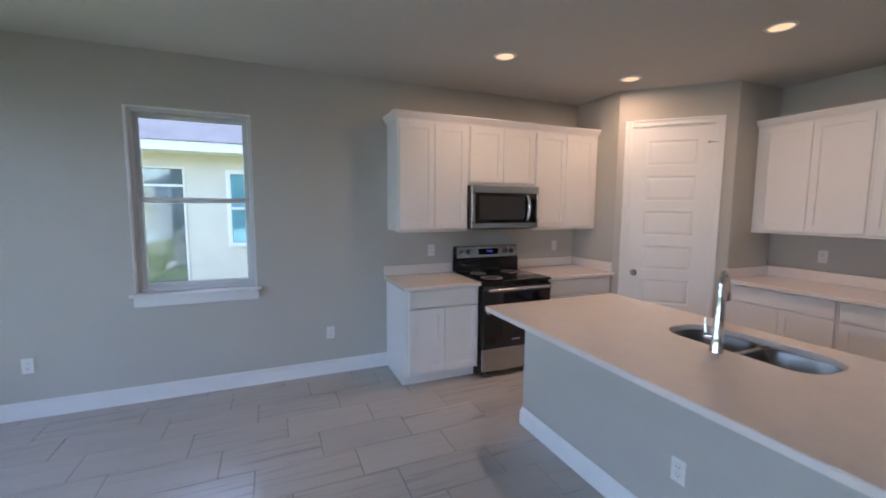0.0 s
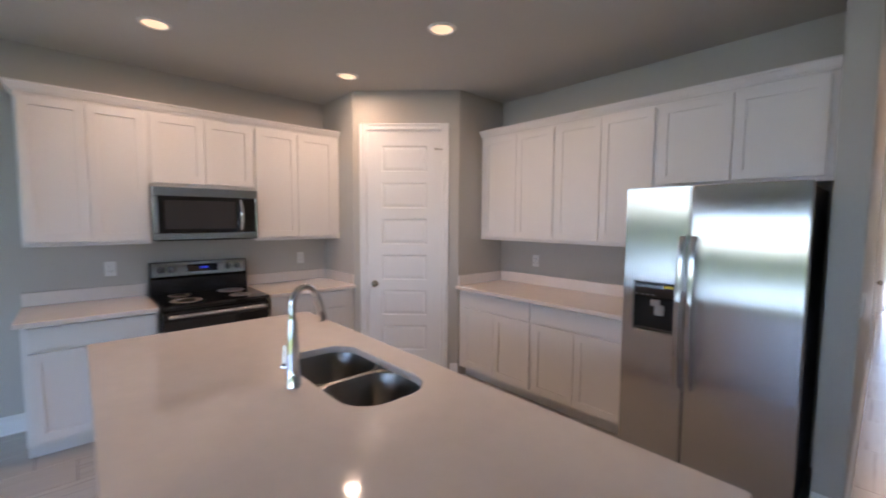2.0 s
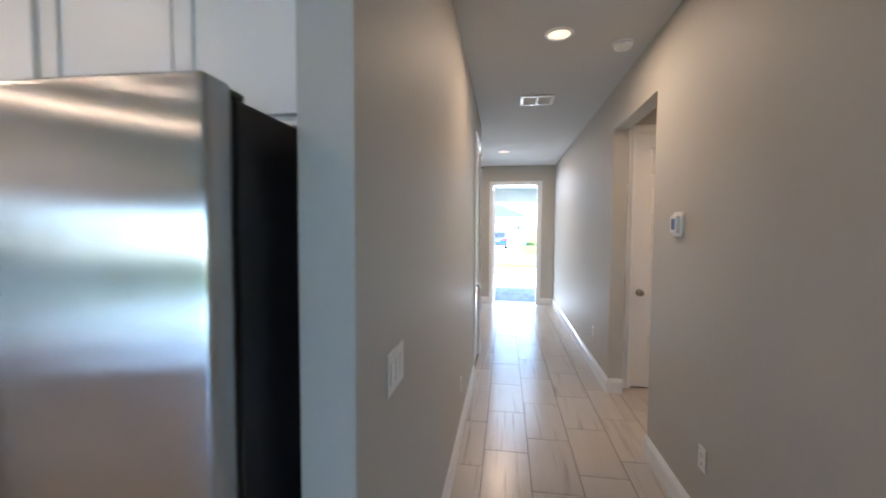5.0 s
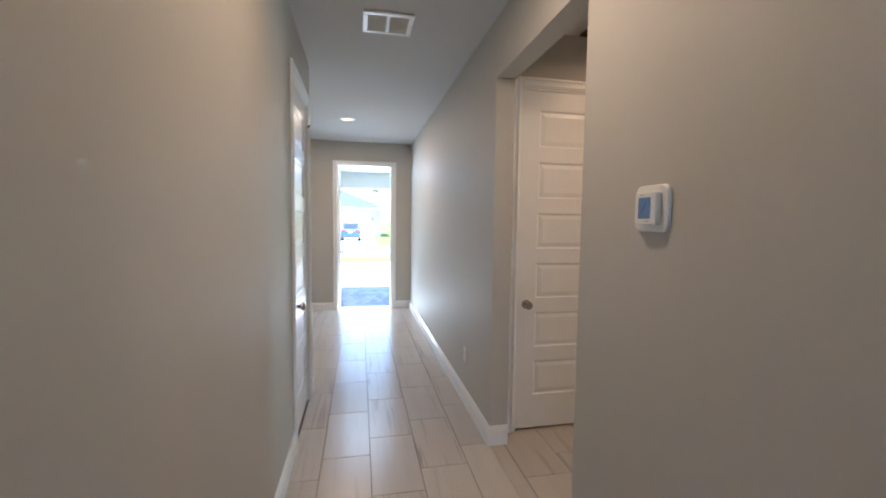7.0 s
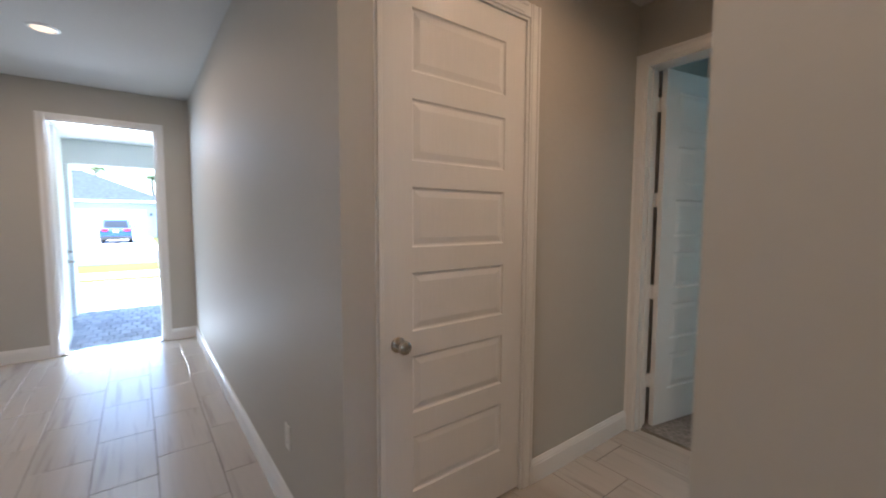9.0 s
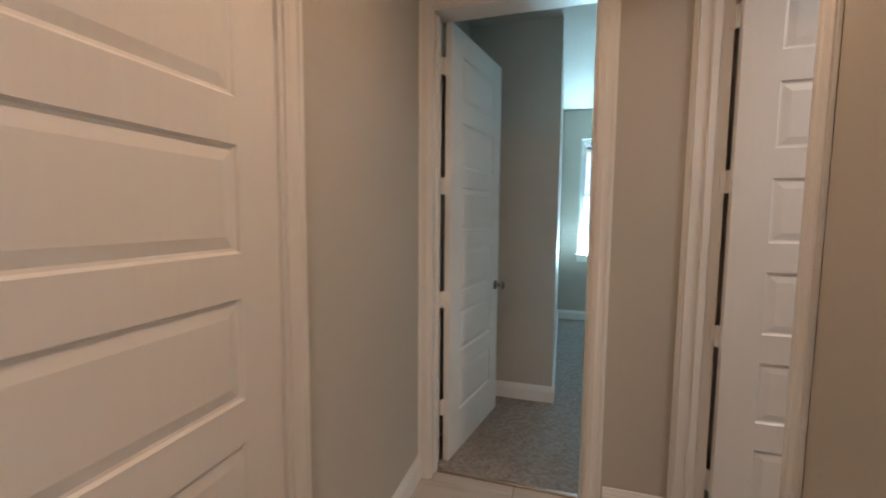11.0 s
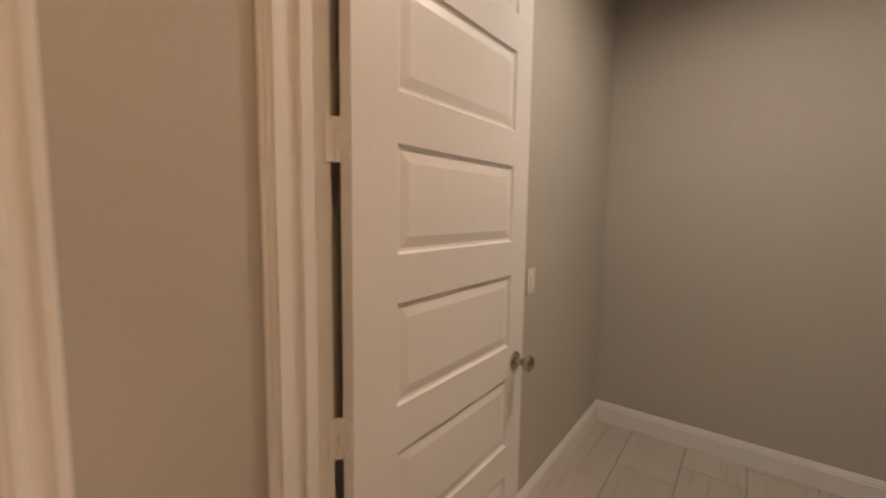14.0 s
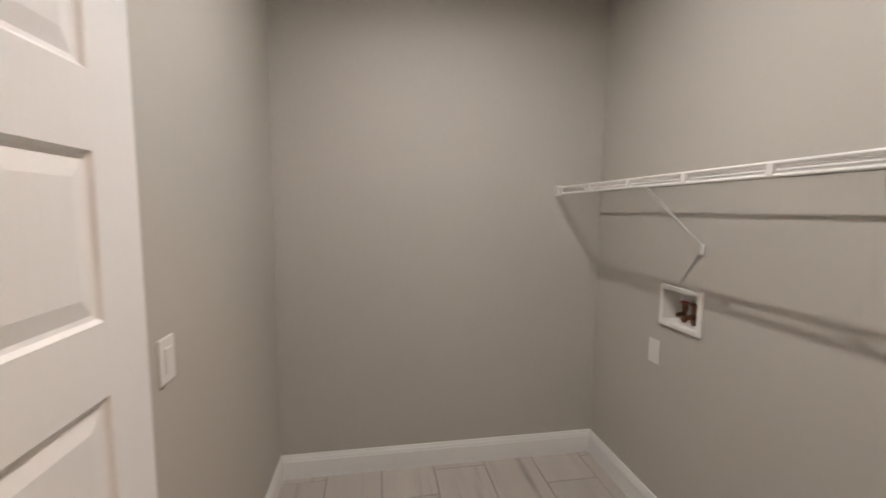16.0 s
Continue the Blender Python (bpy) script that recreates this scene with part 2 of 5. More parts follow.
M_BARK = material("grey_bark", (0.16, 0.13, 0.10), 0.9, vary=0.25, scale=5, bump=0.6)
# Teal base colour stands in for the sky mirrored in the panes.
M_NB_GLASS = material("sky_tinted_house_glass", (0.25, 0.55, 0.64), 0.05, 0.5, vary=0.1)
M_HOUSE_GLASS = material("grey_reflective_house_glass", (0.15, 0.19, 0.20), 0.05, 0.6, vary=0.5, scale=2.5, fine=6)
M_LAMP = glowing("lit_lamp_diffuser", (1.0, 0.66, 0.38), 0.09)
M_SCREEN = glowing("lit_blue_screen", (0.07, 0.12, 0.22), 0.02)
M_DIGITS = glowing("blue_clock_digits", (0.06, 0.10, 1.0), 0.05)
M_LABEL_GREY = material("grey_printed_label", (0.30, 0.30, 0.32), 0.5)


# ---- building helpers ----
ORIGIN = {}


def thing(name, m, label="", category="", group="", kind=""):
    ob = new(name)
    ob.empty_display_size = 0.1
    ob.matrix_basis = m
    return tagged(ob, label, category, group, kind)


def at_base(name, x, y, z, label="", category="", group="", kind=""):
    """A thing whose parts are given in world places."""
    ob = thing(name, pose(x, y, z), label, category, group, kind)
    ORIGIN[ob.name] = Vector((x, y, z))
    return ob


def part(name, bm, mat, parent=None, label="", smooth=False):
    root = parent
    while root is not None and root.parent is not None:
        root = root.parent
    if root is not None and root.name in ORIGIN:
        bmesh.ops.translate(bm, verts=bm.verts, vec=-ORIGIN[root.name])
    me = bpy.data.meshes.new(name)
    bm.normal_update()
    bm.to_mesh(me)
    bm.free()
    me.materials.append(mat)
    if smooth:
        for p in me.polygons:
            p.use_smooth = True
        me.set_sharp_from_angle(angle=radians(40))
    ob = new(name, me)
    ob.parent = parent
    if label:
        tagged(ob, label)
    return ob


def alone(name, bm, mat, label="", category="", group="", kind="", smooth=False):
    return tagged(part(name, bm, mat, None, "", smooth), label, category, group, kind)


def box(bm, x0, y0, z0, x1, y1, z1, r=0.0, seg=1):
    m = Matrix.LocRotScale(((x0 + x1) / 2, (y0 + y1) / 2, (z0 + z1) / 2), None, (abs(x1 - x0), abs(y1 - y0), abs(z1 - z0)))
    made = bmesh.ops.create_cube(bm, size=1.0, matrix=m)
    if r:
        edges = {e for v in made["verts"] for e in v.link_edges}
        bmesh.ops.bevel(bm, geom=list(edges), offset=r, segments=seg, affect='EDGES', profile=0.6)
    return bm


def cube(x0, y0, z0, x1, y1, z1, r=0.0, seg=1):
    return box(bmesh.new(), x0, y0, z0, x1, y1, z1, r, seg)


def rod(bm, a, b, r, sides=8, r2=None):
    a, b = Vector(a), Vector(b)
    d = b - a
    m = Matrix.Translation((a + b) / 2) @ d.to_track_quat('Z', 'Y').to_matrix().to_4x4()
    bmesh.ops.create_cone(bm, cap_ends=True, segments=sides, radius1=r, radius2=r if r2 is None else r2, depth=d.length, matrix=m)
    return bm


def tube(bm, pts, radii, sides=12):
    """A round tube along points; radii one for each point."""
    rings = []
    prev = None
    for i, p in enumerate(pts):
        p = Vector(p)
        d = (Vector(pts[min(i + 1, len(pts) - 1)]) - Vector(pts[max(i - 1, 0)])).normalized()
        ref = prev if prev is not None else (Vector((0, 1, 0)) if abs(d.y) < 0.9 else Vector((1, 0, 0)))
        u = (ref - d * ref.dot(d)).normalized()
        prev = u
        w = d.cross(u)
        rings.append([bm.verts.new(p + (u * math.cos(2 * math.pi * k / sides) + w * math.sin(2 * math.pi * k / sides)) * radii[i]) for k in range(sides)])
    for a, b in zip(rings, rings[1:]):
        for k in range(sides):
            bm.faces.new((a[k], a[(k + 1) % sides], b[(k + 1) % sides], b[k]))
    bm.faces.new(rings[0][::-1])
    bm.faces.new(rings[-1])
    return bm


def lathe(bm, profile, m, sides=20):
    """Turns (radius, height) pairs round the z axis of m."""
    rings = []
    for r, h in profile:
        rings.append([bm.verts.new(m @ Vector((r * math.cos(2 * math.pi * k / sides), r * math.sin(2 * math.pi * k / sides), h))) for k in range(sides)])
    for a, b in zip(rings, rings[1:]):
        for k in range(sides):
            bm.faces.new((a[k], a[(k + 1) % sides], b[(k + 1) % sides], b[k]))
    bm.faces.new(rings[0][::-1])
    bm.faces.new(rings[-1])
    return bm


def sweep(bm, profile, a, b, out, mitre_a=0.0, mitre_b=0.0):
    """A moulding from a to b: profile pairs (out from the wall, up); the ends are cut on the slant by mitre times out."""
    a, b, out = Vector(a), Vector(b), Vector(out)
    along = (b - a).normalized()
    ra = [bm.verts.new(a + out * o + Vector((0, 0, u)) - along * o * mitre_a) for o, u in profile]
    rb = [bm.verts.new(b + out * o + Vector((0, 0, u)) + along * o * mitre_b) for o, u in profile]
    n = len(profile)
    for k in range(n):
        bm.faces.new((ra[k], ra[(k + 1) % n], rb[(k + 1) % n], rb[k]))
    bm.faces.new(ra[::-1])
    bm.faces.new(rb)
    bmesh.ops.recalc_face_normals(bm, faces=bm.faces)
    return bm


def wall_mesh(axis, c0, c1, a0, a1, z0, z1, openings=()):
    """A wall along an axis, thick from c0 to c1, with openings (from, to, bottom, top) through it."""
    av = sorted({a0, a1, *[v for o in openings for v in o[:2]]})
    zv = sorted({z0, z1, *[v for o in openings for v in o[2:] if z0 < v < z1]})

    def solid(i, j):
        if not (0 <= i < len(av) - 1 and 0 <= j < len(zv) - 1):
            return False
        ca, cz = (av[i] + av[i + 1]) / 2, (zv[j] + zv[j + 1]) / 2
        return not any(o[0] < ca < o[1] and o[2] < cz < o[3] for o in openings)
    bm = bmesh.new()

    def P(a, c, z):
        return bm.verts.new((a, c, z) if axis == 'x' else (c, a, z))
    for i in range(len(av) - 1):
        for j in range(len(zv) - 1):
            if not solid(i, j):
                continue
            p, q, s, t = av[i], av[i + 1], zv[j], zv[j + 1]
            for c in (c0, c1):
                bm.faces.new((P(p, c, s), P(q, c, s), P(q, c, t), P(p, c, t)))
            for di, a in ((-1, p), (1, q)):
                if not solid(i + di, j):
                    bm.faces.new((P(a, c0, s), P(a, c1, s), P(a, c1, t), P(a, c0, t)))
            for dj, z in ((-1, s), (1, t)):
                if not solid(i, j + dj):
                    bm.faces.new((P(p, c0, z), P(q, c0, z), P(q, c1, z), P(p, c1, z)))
    bmesh.ops.remove_doubles(bm, verts=bm.verts, dist=1e-5)
    bmesh.ops.recalc_face_normals(bm, faces=bm.faces)
    return bm


def wall(name, axis, c0, c1, a0, a1, openings=(), mat=None, z0=-0.02, z1=None):
    return tagged(part(name, wall_mesh(axis, c0, c1, a0, a1, z0, CEIL + 0.02 if z1 is None else z1, openings), mat or M_WALL),
                  "smooth greige painted drywall wall", "wall", kind="structure")


# ---- large structure ----
HN, HS = 0.155, -1.11          # hall walls
W_AL, E_AL, S_AL = 6.375, 7.585, -3.20
PD, SD = 2.405, 0.016          # door head, gap under doors
# North and front walls run on past the rooms, unseen, to shut out daylight.
wall("wall_north", 'x', 4.25, 4.40, -2.25, 12.0, [(-0.81, 0.07, 0.885, 2.36)])
wall("wall_kitchen_east", 'y', 4.92, 5.04, 0.28, 4.25)
wall("wall_hall_north", 'x', HN, 0.28, 4.36, 8.58, [(7.675, 8.392, -1, PD)])
wall("wall_hall_south", 'x', -1.235, HS, 3.90, 11.84, [(6.398, 7.455, -1, 2.41)])
# Unseen wall added to stop daylight leaking under the closed alcove door.
wall("wall_light_block_south", 'x', -3.46, -3.3402, 7.7052, 11.84)
wall("wall_front", 'y', 11.84, 12.0, -3.46, 4.25, [(-0.785, 0.100, -1, 2.40)])
wall("wall_foyer_west", 'y', 8.46, 8.58, 0.28, 2.02)
wall("wall_foyer_north", 'x', 1.90, 2.02, 8.58, 11.84)
wall("wall_alcove_east", 'y', E_AL, 7.705, -3.34, -1.235, [(-2.150, -1.337, -1, PD)])
wall("wall_alcove_south", 'x', -3.34, S_AL, W_AL, E_AL, [(6.745, 7.524, -1, PD)])
wall("wall_laundry_east", 'y', 6.255, W_AL, -3.34, -1.235, [(-3.180, -2.316, -1, PD)])
wall("wall_laundry_north", 'x', -1.415, -1.2352, 4.02, 6.255, [(4.600, 4.802, 0.986, 1.132)])
wall("wall_laundry_south", 'x', -3.355, -3.235, 4.02, 6.2548)
wall("wall_great_room_east", 'y', 3.90, 4.02, -7.05, -1.2352)
wall("wall_bedroom_partition", 'x', -4.40, -4.28, 6.92, 7.72)
wall("wall_bedroom_east", 'y', 6.92, 7.04, -6.90, -4.4002)
wall("wall_vestibule_east", 'y', E_AL, 7.72, -4.28, -3.3402)
wall("wall_bedroom_south", 'x', -7.05, -6.90, 4.02, 7.04, [(5.80, 6.68, 0.90, 2.41)])
wall("wall_great_room_west", 'y', -2.25, -2.10, -4.65, 4.25, [(-3.6, 4.05, -1, 2.46)])
wall("wall_great_room_south", 'x', -4.65, -4.50, -2.10, 3.90)
wall("wall_pantry_west", 'y', 3.55, 3.65, 3.62, 4.25)
wall("wall_pantry_south", 'x', 2.89, 2.99, 4.28, 4.92)
pantry = tagged(part("wall_pantry_diagonal", wall_mesh('x', 0, 0.10, 0, 1.0324, -0.02, CEIL + 0.02, [(0.136, 0.862, -1, PD)]), M_WALL),
                "diagonal greige painted drywall wall of the corner pantry", "wall", kind="structure")
PANTRY = pose(3.55, 3.62, 0, 0, 0, -45)
pantry.matrix_basis = PANTRY

tagged(part("ceiling", cube(-2.25, -7.05, CEIL, 12.0, 4.40, CEIL + 0.15), M_CEIL), "flat pale textured drywall ceiling", "ceiling", kind="structure")
floor = tagged(part("floor", cube(-2.25, -7.05, -0.12, 12.0, 4.40, -0.004), M_GROUT), "grey grouted slab under the porcelain tiles", "floor", kind="structure")
tagged(part("carpet_floor", cube(4.02, -6.90, -0.003, 7.60, -3.27, 0.012), M_CARPET), "soft taupe cut-pile bedroom carpet", "carpet", kind="structure")
tagged(part("threshold", cube(6.75, -3.285, -0.003, 7.51, -3.262, 0.013, 0.004), M_NICKEL), "thin metal strip between tile and carpet", "threshold", kind="structure")

BASE = [(0, 0), (0.016, 0), (0.016, 0.098), (0.013, 0.104), (0.013, 0.110), (0.008, 0.122), (0.005, 0.133), (0, 0.133)]


def baseboard(a, b, out, ma=0.0, mb=0.0):
    bm = sweep(bmesh.new(), BASE, (a[0], a[1], 0.0), (b[0], b[1], 0.0), (out[0], out[1], 0), ma, mb)
    tagged(part("baseboard", bm, M_TRIM), "white painted moulded baseboard along the wall", "baseboard", kind="structure")


baseboard((-2.10, 4.25), (1.24, 4.25), (0, -1))
baseboard((3.588, 3.582), (3.55, 3.62), (-0.7071, -0.7071))
baseboard((4.28, 2.89), (4.224, 2.946), (-0.7071, -0.7071))
baseboard((4.36, HN), (7.600, HN), (0, -1), 1)
baseboard((4.36, 0.28), (4.36, HN), (-1, 0), 0, 1)
baseboard((8.467, HN), (8.58, HN), (0, -1), 0, 1)
baseboard((8.58, HN), (8.58, 1.90), (1, 0), 1)
baseboard((11.84, 1.90), (11.84, 0.178), (-1, 0))
baseboard((11.84, -0.86), (11.84, HS), (-1, 0))
baseboard((11.84, HS), (7.455, HS), (0, 1), 0, 1)
baseboard((7.455, HS), (7.455, -1.235), (-1, 0), 1, 0)
baseboard((6.398, HS), (3.90, HS), (0, 1), 1, 0)
baseboard((6.398, -1.235), (6.398, HS), (1, 0), 0, 1)
baseboard((E_AL, -2.224), (E_AL, S_AL), (-1, 0))
baseboard((6.665, S_AL), (W_AL, S_AL), (0, 1))
baseboard((W_AL, -2.242), (W_AL, -1.235), (1, 0))
baseboard((4.02, -3.235), (6.18, -3.235), (0, 1))
baseboard((4.02, -1.415), (4.02, -3.235), (1, 0))
baseboard((6.255, -1.415), (4.02, -1.415), (0, -1))
baseboard((7.60, -4.28), (6.92, -4.28), (0, 1), 0, 1)
baseboard((6.92, -4.28), (6.92, -6.90), (-1, 0), 1, 0)
baseboard((6.92, -6.90), (4.02, -6.90), (0, 1))


def casing(m, w, h, deep, cw=0.068, both=False, right=True, left=True, stop=True):
    """Trim round a door opening: local x along the opening from 0 to w, the room on -y, the wall from y 0 to deep."""
    ob = thing("door_casing", m, "white painted moulded door casing and jamb", "door trim", kind="structure")
    sides = [(0.0, -1)] + ([(deep, 1)] if both else [])
    for y0, s in sides:
        def slab(x0, x1, z0, z1, inner):
            bm = bmesh.new()
            box(bm, x0, min(y0, y0 + s * 0.012), z0, x1, max(y0, y0 + s * 0.012), z1, 0.003)
            if inner == 'l':
                box(bm, x0 + 0.001, min(y0, y0 + s * 0.019), z0, x0 + 0.02, max(y0, y0 + s * 0.019), z1 - 0.001, 0.004)
                box(bm, x1 - 0.026, min(y0, y0 + s * 0.015), z0, x1 - 0.010, max(y0, y0 + s * 0.015), z1, 0.003)
            elif inner == 'r':
                box(bm, x1 - 0.02, min(y0, y0 + s * 0.019), z0, x1 - 0.001, max(y0, y0 + s * 0.019), z1 - 0.001, 0.004)
                box(bm, x0 + 0.010, min(y0, y0 + s * 0.015), z0, x0 + 0.026, max(y0, y0 + s * 0.015), z1, 0.003)
            else:
                box(bm, x0 + 0.021, min(y0, y0 + s * 0.0195), z1 - 0.02, x1 - 0.021, max(y0, y0 + s * 0.0195), z1 - 0.001, 0.004)
                box(bm, x0 + 0.05, min(y0, y0 + s * 0.015), z0 + 0.010, x1 - 0.05, max(y0, y0 + s * 0.015), z0 + 0.026, 0.003)
            return bm
        if left:
            part("casing_leg", slab(-cw - 0.004, -0.004, 0, h + cw + 0.004, 'l'), M_TRIM, ob)
        if right:
            part("casing_leg", slab(w + 0.004, w + cw + 0.004, 0, h + cw + 0.004, 'r'), M_TRIM, ob)
        part("casing_head", slab(-0.0035, w + 0.0035, h + 0.004, h + cw + 0.004, 't'), M_TRIM, ob)
    j = 0.012
    part("jamb", cube(-0.006, -0.001, 0, j - 0.004, deep + 0.001, h - 0.007), M_TRIM, ob)
    part("jamb", cube(w - j + 0.004, -0.001, 0, w + 0.006, deep + 0.001, h - 0.007), M_TRIM, ob)
    part("jamb_head", cube(-0.006, -0.001, h - 0.007, w + 0.006, deep + 0.001, h + 0.006), M_TRIM, ob)
    if stop:
        y = deep * 0.42 if stop is True else stop
        for x0, x1 in ((j - 0.004, j + 0.008), (w - j - 0.008, w - j + 0.004)):
            part("door_stop_strip", cube(x0, y, 0, x1, y + 0.032, h - 0.008, 0.003), M_TRIM, ob)
    return ob


casing(PANTRY @ pose(0.136, 0, 0), 0.726, PD, 0.10, stop=0.06)
casing(pose(7.675, HN, 0), 0.717, PD, 0.125, stop=0.06)
casing(pose(E_AL, -1.337, 0, 0, 0, -90), 0.813, PD, 0.12, stop=0.06)
casing(pose(7.524, S_AL, 0, 0, 0, 180), 0.779, PD, 0.14, both=True, stop=0.05)
casing(pose(W_AL, -3.180, 0, 0, 0, 90), 0.864, PD, 0.12, stop=0.045, cw=0.066, left=False)
bm = cube(W_AL + 0.0002, -3.1985, 0, W_AL + 0.012, -3.178, PD + 0.07, 0.003)
tagged(part("trim", box(bm, W_AL + 0.0004, -3.1975, 0, W_AL + 0.019, -3.187, PD + 0.069, 0.003), M_TRIM), "narrow white door casing cut into the corner", "door trim", kind="structure")
casing(pose(11.84, 0.100, 0, 0, 0, -90), 0.885, 2.40, 0.16, cw=0.072, stop=0.03)

PANELS = [2.262 - 0.352 * k for k in range(6)]


def leaf_mesh(w, h, thick, tops, ph, latch=0.133):
    """Six raised-and-sunk panels on both faces, y from 0 to -thick."""
    bm = bmesh.new()
    st = 0.133
    steps = [(0.0, 0.0), (0.006, 0.007), (0.013, 0.0085), (0.040, 0.0025)]
    xs = [0, st, w - latch, w]
    zs = [0.0]
    for top in reversed(tops):
        zs += [top - ph - 0.012, top - 0.012]
    zs.append(h)
    for face, sgn in ((0.0, -1), (-thick, 1)):
        for i in range(3):
            for j in range(len(zs) - 1):
                x0, x1, z0, z1 = xs[i], xs[i + 1], zs[j], zs[j + 1]
                if i == 1 and j % 2 == 1:
                    loops = []
                    for ins, dep in steps:
                        y = face + sgn * dep
                        loops.append([bm.verts.new(p) for p in ((x0 + ins, y, z0 + ins), (x1 - ins, y, z0 + ins), (x1 - ins, y, z1 - ins), (x0 + ins, y, z1 - ins))])
                    for a, b in zip(loops, loops[1:]):
                        for k in range(4):
                            bm.faces.new((a[k], a[(k + 1) % 4], b[(k + 1) % 4], b[k]))
                    bm.faces.new(loops[-1])
                else:
                    bm.faces.new([bm.verts.new(p) for p in ((x0, face, z0), (x1, face, z0), (x1, face, z1), (x0, face, z1))])
    for quad in (((0, 0, 0), (0, -thick, 0), (0, -thick, h), (0, 0, h)), ((w, 0, 0), (w, -thick, 0), (w, -thick, h), (w, 0, h)),
                 ((0, 0, h), (w, 0, h), (w, -thick, h), (0, -thick, h)), ((0, 0, 0), (w, 0, 0), (w, -thick, 0), (0, -thick, 0))):
        bm.faces.new([bm.verts.new(p) for p in quad])
    bmesh.ops.remove_doubles(bm, verts=bm.verts, dist=1e-5)
    bmesh.ops.recalc_face_normals(bm, faces=bm.faces)
    return bm


def knob(parent, x, z, y, out):
    prof = [(0.033, 0.0), (0.033, 0.004), (0.028, 0.009), (0.013, 0.012), (0.011, 0.030), (0.017, 0.036), (0.026, 0.045), (0.0285, 0.054), (0.026, 0.063), (0.016, 0.069), (0.004, 0.071)]
    part("door_knob", lathe(bmesh.new(), prof, Matrix.Translation((x, y, z)) @ Matrix.Rotation(radians(-90 * out), 4, 'X')), M_NICKEL, parent, "round satin nickel door knob", True)


HINGE_Z = [2.175, 1.555, 0.935, 0.320]
door_count = [0]


def door(m, w, label, h=2.383, thick=0.035, panels=True, opened=False, stop_pin=False, hinge_mat=None, tops=PANELS, ph=0.247, kz=0.905, hinges=HINGE_Z, latch=0.133):
    door_count[0] += 1
    ob = thing("door_%d" % door_count[0], m, label, "door", kind="structure")
    part("door_leaf", leaf_mesh(w, h, thick, tops, ph, latch), M_DOOR, ob)
    knob(ob, w - 0.062, kz, 0.0, 1)
    knob(ob, w - 0.062, kz, -thick, -1)
    hm = hinge_mat or M_TRIM
    for z in hinges:
        z -= 0.012
        bm = bmesh.new()
        for k in range(3):
            rod(bm, (-0.004, 0.007, z - 0.046 + k * 0.031), (-0.004, 0.007, z - 0.017 + k * 0.031), 0.0065, 10)
        if opened:
            box(bm, -0.0022, -0.030, z - 0.046, -0.0002, 0.004, z + 0.046)
            box(bm, -0.030, 0.0105, z - 0.046, -0.004, 0.0135, z + 0.046)
            for dz in (-0.03, 0.0, 0.03):
                rod(bm, (-0.0022, -0.016, z + dz), (-0.0034, -0.016, z + dz), 0.004, 8)
                rod(bm, (-0.021, 0.0105, z + dz), (-0.021, 0.0095, z + dz), 0.004, 8)
        part("hinge", bm, hm, ob, "white painted butt hinge")
    if stop_pin:
        z = HINGE_Z[0] + 0.04
        bm = rod(bmesh.new(), (-0.004, 0.010, z), (0.045, 0.032, z), 0.004, 8)
        rod(bm, (0.040, 0.030, z), (0.052, 0.036, z), 0.009, 10)
        rod(bm, (-0.004, 0.010, z), (-0.03, 0.020, z), 0.003, 8)
        part("hinge_pin_stop", bm, M_NICKEL, ob, "small dark hinge-pin door stop")
    return ob


door(PANTRY @ pose(0.853, 0.005, SD, 0, 0, 180), 0.708, "closed white six-panel pantry door", stop_pin=True)
door(pose(8.383, HN + 0.012, SD, 0, 0, 180), 0.699, "closed white six-panel hall closet door", stop_pin=True)
door(pose(7.597, -2.141, SD, 0, 0, 90), 0.795, "closed white six-panel garage door in the alcove")
door(pose(7.496, -3.351, 0.02, 0, 0, -101.5), 0.752, "open white six-panel bedroom door swung over carpet", opened=True)
door(pose(6.242, -3.156, SD, 0, 0, 179.8), 0.797, "open white six-panel laundry door standing square to its frame", opened=True, tops=[2.287 - 0.3665 * k for k in range(6)], ph=0.252, kz=0.862, latch=0.107, hinges=[2.19, 1.547, 0.905, 0.27])

# front door, swung outward
fd = thing("door_6", pose(12.0, 0.100, 0.0, 0, 0, 3.0), "open white smooth front door swung out to the porch", "door", kind="structure")
part("door_leaf", cube(0.004, -0.044, 0.008, 0.86, 0.0, 2.385, 0.002), M_WHITE_EXT, fd)
for z in (1.02, 0.90):
    bm = lathe(bmesh.new(), [(0.032, 0), (0.032, 0.006), (0.026, 0.012), (0.012, 0.016), (0.010, 0.05)], Matrix.Translation((0.79, -0.044, z)) @ Matrix.Rotation(radians(90), 4, 'X'))
    if z < 1:
        box(bm, 0.68, -0.105, z - 0.010, 0.80, -0.09, z + 0.010, 0.004)
    part("lever_handle" if z < 1 else "deadbolt", bm, M_NICKEL, fd, "satin nickel front door hardware")
for z in (0.3, 1.2, 2.1):
    part("hinge", rod(bmesh.new(), (-0.004, 0.006, z - 0.05), (-0.004, 0.006, z + 0.05), 0.008, 10), M_NICKEL, fd)
tagged(part("threshold", cube(11.82, -0.785, -0.004, 12.02, 0.100, 0.014, 0.004), M_NICKEL), "low metal threshold under the front door", "threshold", kind="structure")


